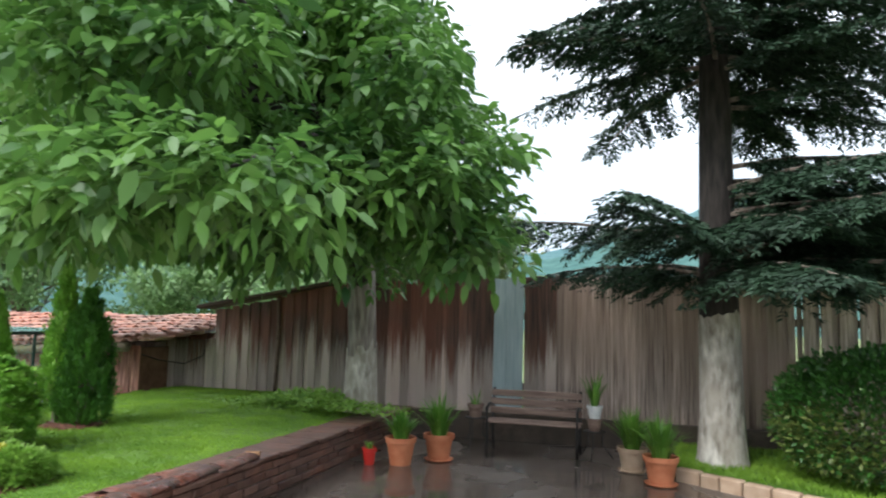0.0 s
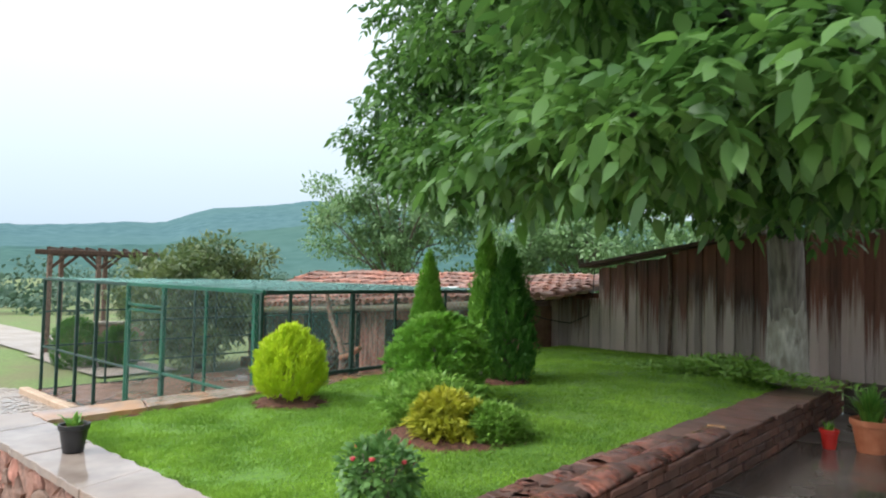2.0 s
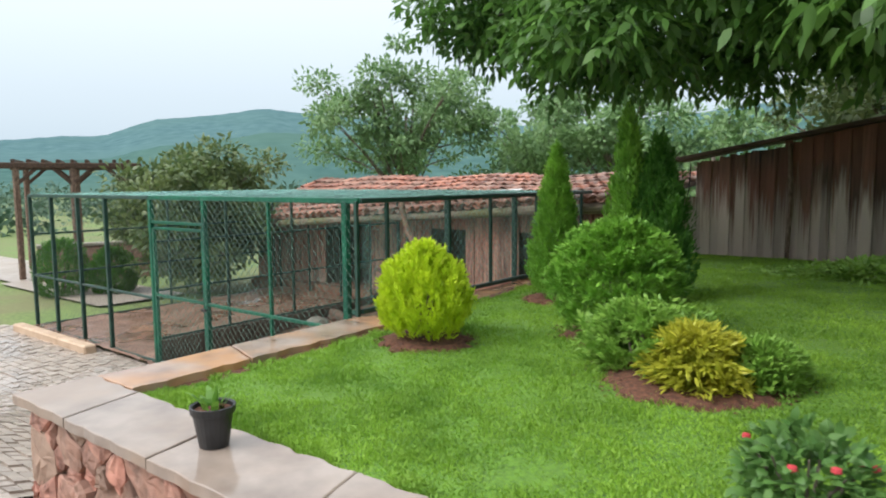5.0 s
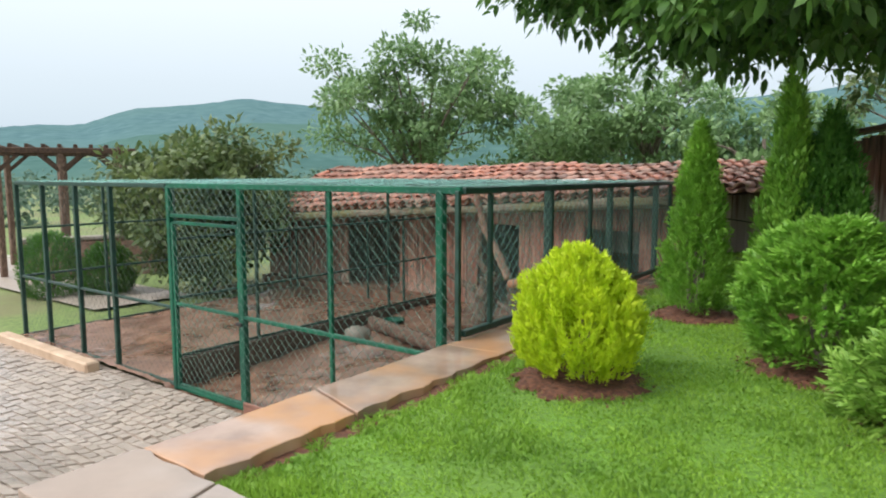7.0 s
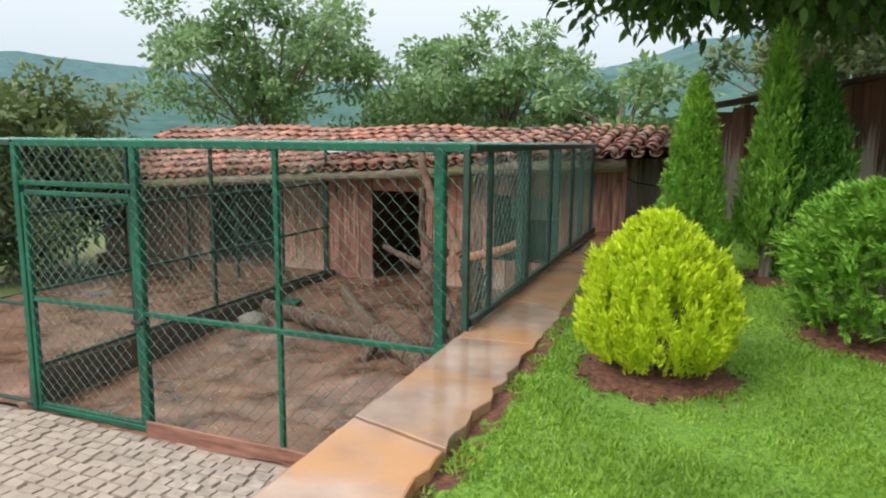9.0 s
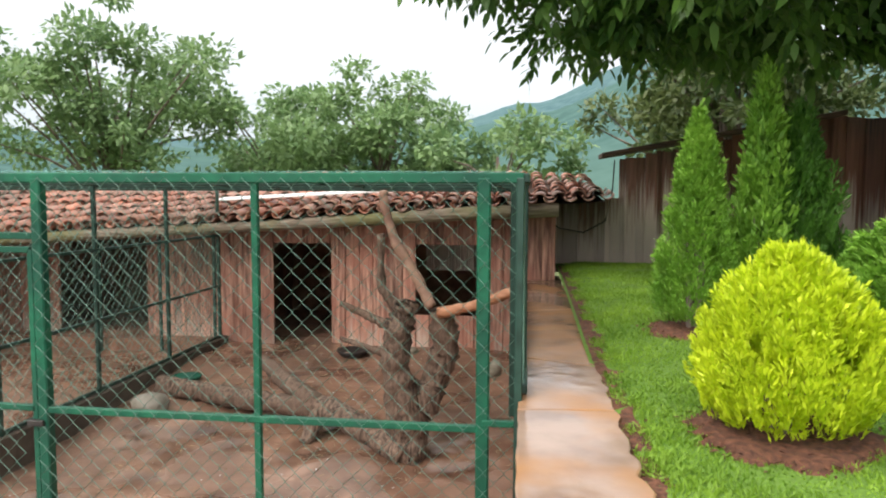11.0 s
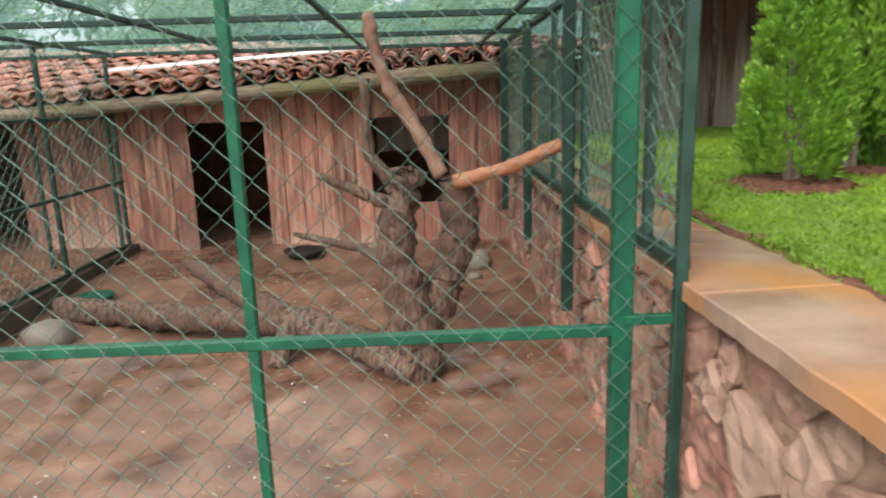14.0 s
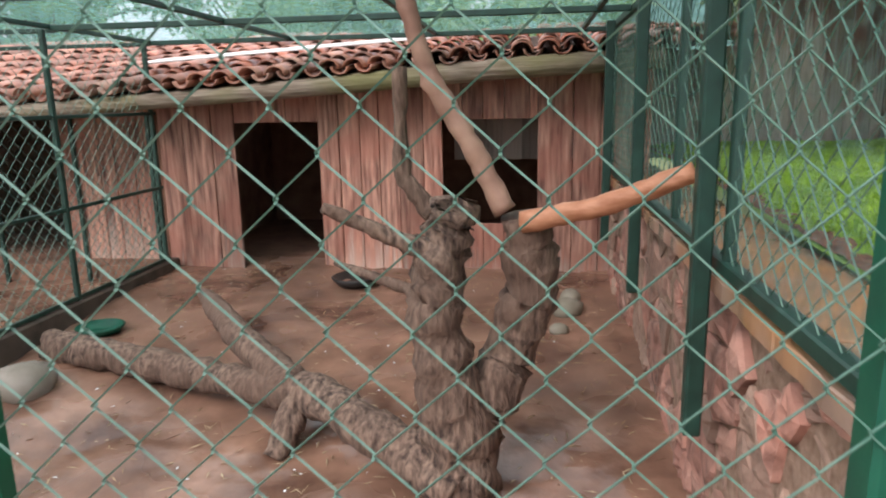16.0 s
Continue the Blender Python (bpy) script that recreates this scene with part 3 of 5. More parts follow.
def build_lawn():
    sheet("lawn", -7.58, -3.70, 1.93, 9.72, 0.125, lawn_z, M_GRASS_SOIL, label="short bright green lawn on the raised bed", category="lawn")
    rng = np.random.default_rng(3)
    n = 230000
    x, y = rng.uniform(-7.53, -3.76, n), 1.95 + 7.7 * rng.random(n) ** 1.5
    edge = np.array([-7.47 + 0.055 * noise.noise((0, b * 3.1, 1)) + 0.03 * noise.noise((0, b * 11, 4)) for b in y])
    thick = np.array([noise.noise((a * 2.2, b * 2.2, 7)) + 0.6 * noise.noise((a * 7, b * 7, 2)) for a, b in zip(x, y)])
    keep = (x > edge) & (rng.random(n) < 0.85 + 0.6 * thick)
    x, y, thick = x[keep], y[keep], thick[keep]
    n = len(x)
    z = np.array([lawn_z(a, b) for a, b in zip(x, y)])
    d = np.stack([rng.normal(0, 0.55, n), rng.normal(0, 0.55, n), np.ones(n)], 1)
    ob = leaves("grass", np.stack([x, y, z - 0.004], 1), d, rng.uniform(0.013, 0.034, n) * (1 + 0.7 * thick), rng.uniform(0.005, 0.010, n), M_BLADE, None, flat=True)
    tagged(ob, "dense short grass blades over the lawn", "grass", "", "stuff")
    # bare soil under the broken edge of the coping
    soil = lambda x, y: lawn_z(x, y) + 0.007 + 0.012 * noise.noise((x * 14, y * 14, 0)) + 0.006 * noise.noise((x * 40, y * 40, 0)) - 0.16 * max(0, x + 7.5 - 0.05 * noise.noise((0, y * 3.1, 1)))
    sheet("soil_edge", -7.56, -7.42, 1.96, 9.4, 0.035, soil, M_EARTH, label="dark bare soil along the coping", category="soil")


def build_brick_wall():
    wall = thing("wall_brick", "low dark wet brick garden wall with old roof tiles on top", "wall", kind="structure")
    part("core", cube(-3.74, -3.36, 2.0, 9.55, -0.1, 0.33), M_MORTAR, wall)
    rnd = random.Random(5)
    me = mesh_of(cube(-0.055, 0.055, -0.112, 0.112, -0.034, 0.034, 0.008), M_BRICK, "brick")
    for r in range(5):
        y = 2.0 + 0.12 * (r % 2)
        while y < 9.4:
            piece("brick", me, wall, pose(-3.385 + rnd.uniform(-0.008, 0.008), y + 0.115, -0.035 + 0.078 * r, 0, 0, rnd.uniform(-2, 2)))
            y += 0.236
    top = mesh_of(cube(-0.235, 0.235, -0.19, 0.19, -0.022, 0.022, 0.008), M_BRICK, "cap_brick")
    y = 2.0
    while y < 9.4:
        piece("cap_brick", top, wall, pose(-3.53 + rnd.uniform(-0.02, 0.02), y + 0.19, 0.352, 0, 0, rnd.uniform(-3, 3)))
        y += 0.387


def tile_mesh(r=0.085, length=0.40, thick=0.014, taper=0.8, material=None, name="roof_tile"):
    """A half-round clay tile, arched up, along y."""
    bm = bmesh.new()
    rings = []
    for yy, s in ((-length / 2, 1.0), (length / 2, taper)):
        for rr in (r * s, r * s - thick):
            rings.append([bm.verts.new((rr * math.cos(math.pi * k / 6), yy, rr * math.sin(math.pi * k / 6) * 0.85)) for k in range(7)])
    a, b, c, d = rings
    for k in range(6):
        bm.faces.new((a[k], a[k + 1], c[k + 1], c[k]))
        bm.faces.new((b[k], d[k], d[k + 1], b[k + 1]))
        bm.faces.new((a[k], b[k], b[k + 1], a[k + 1]))
        bm.faces.new((c[k], c[k + 1], d[k + 1], d[k]))
    for k in (0, 6):
        bm.faces.new((a[k], c[k], d[k], b[k]))
    return mesh_of(bm, material or M_TILE, name, smooth=True)


def eave_z(x):
    return 1.12 + 0.062 * (x + 8.0)


def build_hut():
    hut = thing("poultry_hut", "low plank poultry hut with old clay tile roof", "hut")
    rnd = random.Random(12)
    holes = ((-10.95, -10.24, -9, 0.71), (-9.22, -8.47, -0.12, 0.71))
    x = -11.62
    while x < -7.75:
        w = rnd.uniform(0.15, 0.30)
        for edge in (-10.95, -10.24, -9.22, -8.47):
            if x + 0.06 < edge < x + w + 0.06:
                w = edge - x
        hole = [h for h in holes if h[0] < x + w / 2 < h[1]]
        spans = [(-0.75, eave_z(x))] if not hole else [(0.71, eave_z(x))] + ([(-0.75, hole[0][2])] if hole[0][2] > -1 else [])
        for z0, z1 in spans:
            bm = bmesh.new()
            yy = rnd.uniform(-0.012, 0.012)
            box(bm, x + 0.002, x + w - 0.004, 8.93 + yy, 8.96 + yy, z0, z1, 0.004)
            part("plank", bm, M_HUTWOOD, hut)
        x += w
    # dark planks of the older wing and its screen posts
    x = -16.2
    while x < -11.66:
        w = rnd.uniform(0.14, 0.22)
        if not -14.1 < x < -12.9:
            part("plank", cube(x, x + w - 0.006, 9.25, 9.28, -0.75, eave_z(x), 0.004), M_HUTWOOD, hut)
        x += w
    for b in ((-16.2, -7.75, 11.4, 11.5, -0.75, 1.3), (-16.2, -16.1, 9.3, 11.4, -0.75, 0.7), (-7.78, -7.70, 8.97, 11.4, -0.75, 1.1), (-11.66, -11.60, 8.97, 11.4, -0.75, 0.85)):
        part("inner_wall", cube(*b), M_DARK, hut)
    part("hut_floor", cube(-16.1, -7.78, 8.98, 11.4, -0.75, -0.52), M_DARK, hut)
    bm = bmesh.new()
    pts = [(-16.4 + 1.1 * k, 8.62 + rnd.uniform(-0.02, 0.02), eave_z(-16.4 + 1.1 * k) - 0.005 + rnd.uniform(-0.012, 0.012)) for k in range(9)]
    tube(bm, pts, [0.068 + rnd.uniform(-0.006, 0.010) for _ in pts], 10)
    part("eave_log", bm, M_MOSSLOG, hut, "round weathered eave log with moss", smooth=True)
    # roof: boards, then channel tiles and cover tiles
    def roof(x, s):
        return Vector((x, 8.62 + s * 2.9, eave_z(x) + 0.07 + s * (1.56 - eave_z(x) - 0.07 + 0.03 * math.sin(x * 2.1))))
    vs, fs = [], []
    for i in range(40):
        for s in (0.02, 1.0):
            p = roof(-16.5 + i * 9.4 / 39, s)
            vs.append((p.x, p.y, p.z - 0.035))
    fs = [(2 * i, 2 * i + 2, 2 * i + 3, 2 * i + 1) for i in range(39)]
    raw("roof_deck", vs, fs, M_DARKWOOD, hut)
    cover, pan = tile_mesh(), tile_mesh(name="pan_tile")
    step, rows = 0.205, 8
    for i in range(46):
        for j in range(rows):
            x = -16.4 + i * step
            s = (j + 0.45) / rows
            p = roof(x, s)
            q = (roof(x, s + 0.1) - roof(x, s)).normalized()
            tilt = math.degrees(math.asin(q.z)) - 2.5
            piece("roof_tile", cover, hut, pose(x + rnd.uniform(-0.02, 0.02), p.y + rnd.uniform(-0.03, 0.03), p.z + 0.028 + rnd.uniform(0, 0.012), tilt + rnd.uniform(-2, 2), rnd.uniform(-6, 6), rnd.uniform(-5, 5)))
            if j < 3:
                piece("roof_tile", pan, hut, pose(x + step / 2, p.y - 0.02 + rnd.uniform(-0.03, 0.03), p.z + 0.05, tilt, 180 + rnd.uniform(-6, 6), 180 + rnd.uniform(-4, 4)))
    bm = bmesh.new()
    box(bm, -11.7, -9.3, 9.0, 9.2, 0.0, 0.02, 0.004, Matrix(((1, 0, 0, 0), (0, 1, 0, 0), (0.055, 0.15, 1, 1.785 + 0.06 - 9.0 * 0.15), (0, 0, 0, 1))))
    part("flashing_strip", bm, M_WHITE, hut, "pale metal strip lying on the tiles")
    return hut


def build_patio():
    """One worn concrete floor, hollowed a little where the rain stands."""
    part("bed", cube(-3.36, 6.5, 1.6, 9.70, -0.3, -0.045), M_JOINT, thing("pavement_bed", "sandy bed under the patio", "pavement", kind="structure"))
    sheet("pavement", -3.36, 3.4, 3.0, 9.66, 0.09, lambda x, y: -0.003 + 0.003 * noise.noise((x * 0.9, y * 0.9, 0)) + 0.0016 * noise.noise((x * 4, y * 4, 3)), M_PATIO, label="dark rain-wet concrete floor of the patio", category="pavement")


def build_hills():
    prof = [(-180, 3), (-120, 4), (-60, 8), (-30, 9.5), (-8, 10.8), (0, 7.9), (9, 5.9), (25, 4.6), (35, 4.5), (45, 5.3), (53, 5.8), (60, 5.0), (66, 3.5), (75, 2.9), (90, 2.3), (120, 2.5), (180, 3)]
    def elev(a):
        for (a0, e0), (a1, e1) in zip(prof, prof[1:]):
            if a0 <= a <= a1:
                return e0 + (e1 - e0) * smooth((a - a0) / (a1 - a0))
        return 3
    for name, rad, k, material, sh, lbl in (("backdrop_hills", 420, 0.72, M_HILL, 7, "wooded near hills with blue-green haze in their colour"), ("backdrop_far_hills", 900, 1.0, M_HILLFAR, 0, "far wooded hills with pale blue haze in their colour")):
        vs, fs, n = [], [], 720
        for i in range(n):
            a = -180 + 360 * i / n
            e = elev(a) * (1.0 if k == 1 else (0.62 + 0.22 * math.sin(radians(a * 3 + sh)))) if not (a < 25 and k != 1) else elev(a) * 0.9
            e += 0.13 * noise.noise((a * 0.35, k, 0)) + 0.07 * noise.noise((a * 1.7, k, 3)) + 0.03 * noise.noise((a * 6, k, 3))
            for s in range(7):
                r = rad * (0.35 + 0.65 * s / 6)
                vs.append((-r * math.sin(radians(a)), r * math.cos(radians(a)), -14 + (14 + 1.5 + rad * math.tan(radians(e))) * (s / 6) ** 1.3))
        for i in range(n):
            j = (i + 1) % n
            for s in range(6):
                fs.append((i * 7 + s, i * 7 + s + 1, j * 7 + s + 1, j * 7 + s))
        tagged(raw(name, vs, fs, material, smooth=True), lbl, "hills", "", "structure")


build_ground()
sheet("road", -40, 6.5, -8, 8, 0.25, lambda x, y: ground_z(x, y) - 0.012, M_JOINT, label="sandy joints under the wet cobbles", category="road", inside=on_road)
build_retaining_walls()
build_fence()
build_lawn()
build_brick_wall()
build_patio()
HUT = build_hut()
build_hills()


# ---- aviaries ----
def chain_link(u0, u1, z0, z1, place, cell=0.096, wire=0.0022):
    """Woven diamond wire between u0..u1 and z0..z1; place(u, z, out) gives the point in the world."""
    vs, fs = [], []
    half = cell / 2
    n = int((u1 - u0) / half)
    m = int((z1 - z0) / half)
    rnd = random.Random(int((u0 + z0) * 1000))
    for i in range(n):
        base = u0 + i * half
        prev = None
        for j in range(m + 1):
            u = base + (half if (i + j) % 2 else 0)
            u = min(u, u1) + rnd.uniform(-0.0012, 0.0012)
            # a short upright bend where two wires hook round each other
            for dz, dn in ((-0.003, -1), (0.003, 1)):
                z = z0 + j * (z1 - z0) / m + dz
                out = 0.006 * math.sin(3.1 * u + 2.3 * z) + (0.0035 if (j + i) % 2 else -0.0035) * dn
                ring = []
                for a in range(3):
                    c, s = wire * math.cos(2.094 * a), wire * math.sin(2.094 * a)
                    ring.append(len(vs))
                    vs.append(tuple(place(u + c, z, out + s)))
                if prev:
                    for a in range(3):
                        fs.append((prev[a], prev[(a + 1) % 3], ring[(a + 1) % 3], ring[a]))
                prev = ring
    return vs, fs


def bar(bm, a, b, w=0.05, d=None):
    """A square bar from a to b."""
    a, b = Vector(a), Vector(b)
    d = d or w
    L = (b - a).length
    q = (b - a).to_track_quat("Z", "Y").to_matrix().to_4x4()
    m = Matrix.Translation((a + b) / 2) @ q
    box(bm, -w / 2, w / 2, -d / 2, d / 2, -L / 2, L / 2, min(w, d) * 0.12, m)


def steel(name, a, b, w, material, parent, d=None):
    bm = bmesh.new()
    bar(bm, a, b, w, d)
    return part(name, bm, material, parent)


YF, ZT, ZB = 4.28, 1.34, -0.72


def build_aviary_front():
    av = thing("aviary", "green steel pigeon aviary with chain-link mesh and net roof", "aviary")
    G, D = M_GREEN, M_DKGREEN
    for x, w in ((-11.5, 0.055), (-10.37, 0.055), (-9.24, 0.034), (-8.14, 0.062)):
        steel("post", (x, YF, ZB), (x, YF, ZT), w, G, av)
    steel("post", (-7.975, YF - 0.03, -0.66), (-7.975, YF - 0.03, ZT), 0.036, D, av)
    steel("rail", (-11.5, YF, ZT), (-7.96, YF, ZT), 0.05, G, av)
    steel("rail", (-10.37, YF - 0.006, 0.165), (-8.155, YF - 0.006, 0.165), 0.034, G, av)
    steel("rail", (-8.14, YF - 0.02, 0.20), (-7.975, YF - 0.02, 0.20), 0.03, G, av)
    steel("rail", (-11.5, YF, ZB + 0.03), (-8.155, YF, ZB + 0.03), 0.04, G, av)
    # the door between the first two posts
    door = part("door", cube(-11.465, -11.43, YF - 0.02, YF + 0.02, ZB + 0.04, 0.98, 0.003), G, av, "green steel mesh door")
    for a, b in (((-10.42, YF, ZB + 0.04), (-10.42, YF, 0.98)), ((-11.43, YF, 0.98), (-10.42, YF, 0.98)), ((-11.43, YF, 0.17), (-10.42, YF, 0.17)), ((-11.43, YF, ZB + 0.06), (-10.42, YF, ZB + 0.06))):
        steel("door_frame", a, b, 0.032, G, door)
    steel("rail", (-11.5, YF, 1.05), (-10.37, YF, 1.05), 0.035, G, av)
    steel("latch", (-10.45, YF - 0.03, 0.10), (-10.36, YF - 0.03, 0.10), 0.03, M_IRON, door)
    # right side on the coping
    X = -7.955
    ys = (4.62, 5.55, 6.3, 7.3, 8.5)
    for y in ys:
        steel("post", (X, y, 0.34), (X, y, ZT), 0.034, D, av)
    steel("rail", (X, YF, 0.36), (X, 8.8, 0.36), 0.045, D, av)
    steel("rail", (X, YF, ZT), (X, 8.8, ZT), 0.045, D, av)
    for y, z in ((5.61, -0.20), (6.9, -0.1), (8.2, -0.1)):
        steel("post", (-8.02, y, z), (-8.02, y, ZT), 0.055, D, av)
    # roof bars and net
    for y in (5.35, 6.45, 7.6, 8.75):
        steel("roof_bar", (-11.5, y, ZT + 0.002), (-7.98, y, ZT + 0.002), 0.036, D, av)
    for x in (-11.5, -10.37, -9.24, -8.155):
        steel("roof_bar", (x, YF, ZT + 0.01), (x, 8.8, ZT + 0.01), 0.03, D, av)
    # left partition: low kerb wall, posts, rails
    part("partition_kerb", cube(-11.66, -11.52, YF + 0.05, 8.9, -0.85, -0.42, 0.012), M_KERBDARK, av, "low dark mud-stained kerb")
    for y in (5.35, 6.45, 7.6, 8.75):
        steel("post", (-11.56, y, -0.44), (-11.56, y, ZT), 0.034, D, av)
    for z in (-0.40, 0.2, 0.80):
        steel("rail", (-11.56, YF, z), (-11.56, 8.8, z), 0.026, D, av)
    for u0, u1, z0, z1 in ((-11.42, -10.43, ZB + 0.08, 0.97), (-11.47, -10.40, 1.06, ZT), (-10.39, -7.985, ZB + 0.05, ZT)):
        raw("chain_link_mesh", *chain_link(u0, u1, z0, z1, lambda u, z, o: (u, YF - 0.042 + o, z)), M_WIRE, av)
    edges = (YF + 0.03,) + ys + (8.8,)
    for a, b in zip(edges, edges[1:]):
        raw("chain_link_mesh", *chain_link(a, b, 0.38, ZT, lambda u, z, o: (X + o, u, z)), M_WIRE, av)
    for a, b in ((4.33, 5.33), (5.37, 6.43), (6.47, 7.58), (7.62, 8.73)):
        raw("chain_link_mesh", *chain_link(a, b, -0.40, ZT, lambda u, z, o: (-11.56 + o, u, z)), M_WIRE, av)
    vs, fs = [], []
    for i in range(42):
        for j in range(9):
            u, z = YF + 0.02 + 4.46 * i / 41, 0.40 + 0.93 * j / 8
            vs.append((X - 0.012 + 0.010 * noise.noise((u * 3, z * 4, 0)), u, z))
    for i in range(41):
        fs += [(i * 9 + j, i * 9 + j + 1, (i + 1) * 9 + j + 1, (i + 1) * 9 + j) for j in range(8)]
    raw("side_net", vs, fs, M_SIDENET, av, "thin green net hung on the side mesh", smooth=True)
    net_roof("roof_net", -11.52, -7.97, YF - 0.03, 8.85, av)
    # bottom board towards the cobbles
    part("threshold_board", cube(-10.36, -8.62, YF - 0.055, YF - 0.03, -0.74, -0.61, 0.006), M_REDBOARD, av, "reddish timber threshold board")
    part("threshold_board", cube(-8.61, -8.0, YF - 0.075, YF - 0.05, -0.74, -0.585, 0.006), M_REDBOARD, av, "reddish timber threshold board")


def net_roof(name, x0, x1, y0, y1, parent):
    nx, ny = int((x1 - x0) / 0.11), int((y1 - y0) / 0.11)
    vs = []
    for j in range(ny + 1):
        for i in range(nx + 1):
            x, y = x0 + (x1 - x0) * i / nx, y0 + (y1 - y0) * j / ny
            sag = 0.035 * abs(math.sin((y - y0) / 1.1 * math.pi)) * abs(math.sin((x - x0) / 1.12 * math.pi)) + 0.012 * noise.noise((x * 2, y * 2, 0))
            vs.append((x, y, ZT + 0.034 - sag))
    fs = [(j * (nx + 1) + i, j * (nx + 1) + i + 1, (j + 1) * (nx + 1) + i + 1, (j + 1) * (nx + 1) + i) for j in range(ny) for i in range(nx)]
    raw(name, vs, fs, M_NET, parent, "green shade net sagging between the bars", smooth=True)


def build_aviary_left():
    av = thing("wire_pen", "dark green steel bird pen with wire mesh and net roof", "aviary")
    D = M_DKGREEN
    xs = (-15.05, -14.3, -13.45, -12.65)
    for x in xs:
        steel("post", (x, YF, ZB), (x, YF, ZT), 0.05, D, av)
    for z in (ZT, 0.12, ZB + 0.05):
        steel("rail", (-15.05, YF, z), (-11.53, YF, z), 0.03 if z < 1 else 0.045, D, av)
    for y in (5.4, 6.5, 7.7, 8.8):
        steel("post", (-15.05, y, ZB), (-15.05, y, ZT), 0.036, D, av)
    for z in (ZT, 0.75, 0.12, ZB + 0.06):
        steel("rail", (-15.05, YF, z), (-15.05, 8.8, z), 0.03, D, av)
    for y in (5.4, 6.5, 7.7, 8.8):
        steel("roof_bar", (-15.05, y, ZT), (-11.53, y, ZT), 0.03, D, av)
    net_roof("roof_net", -15.08, -11.55, YF - 0.03, 8.85, av)
    pts = xs + (-11.53,)
    for a, b in zip(pts, pts[1:]):
        raw("chain_link_mesh", *chain_link(a + 0.03, b - 0.03, ZB + 0.06, ZT, lambda u, z, o: (u, YF + o, z), 0.11, 0.0012), M_DKGREEN, av)
    part("stone_kerb", cube(-15.15, -12.75, 3.96, 4.12, -0.85, -0.60, 0.02), M_KERB, av, "tan stone kerb")


def mud_z(x, y):
    base = -0.72 + 0.22 * smooth((y - 4.6) / 4.0)
    base += 0.07 * math.exp(-((x + 9.25) ** 2 / 0.12 + (y - 5.72) ** 2 / 0.05))
    if x < -11.6:
        base = -0.66
    return base + 0.03 * noise.noise((x * 1.3, y * 1.3, 0)) + 0.016 * noise.noise((x * 4, y * 4, 2)) + 0.017 * noise.noise((x * 11, y * 11, 5))


sheet("floor_mud", -15.1, -7.9, 4.20, 9.3, 0.06, mud_z, M_MUD, label="trodden wet brown mud floor of the aviaries", category="floor")
build_aviary_front()
build_aviary_left()


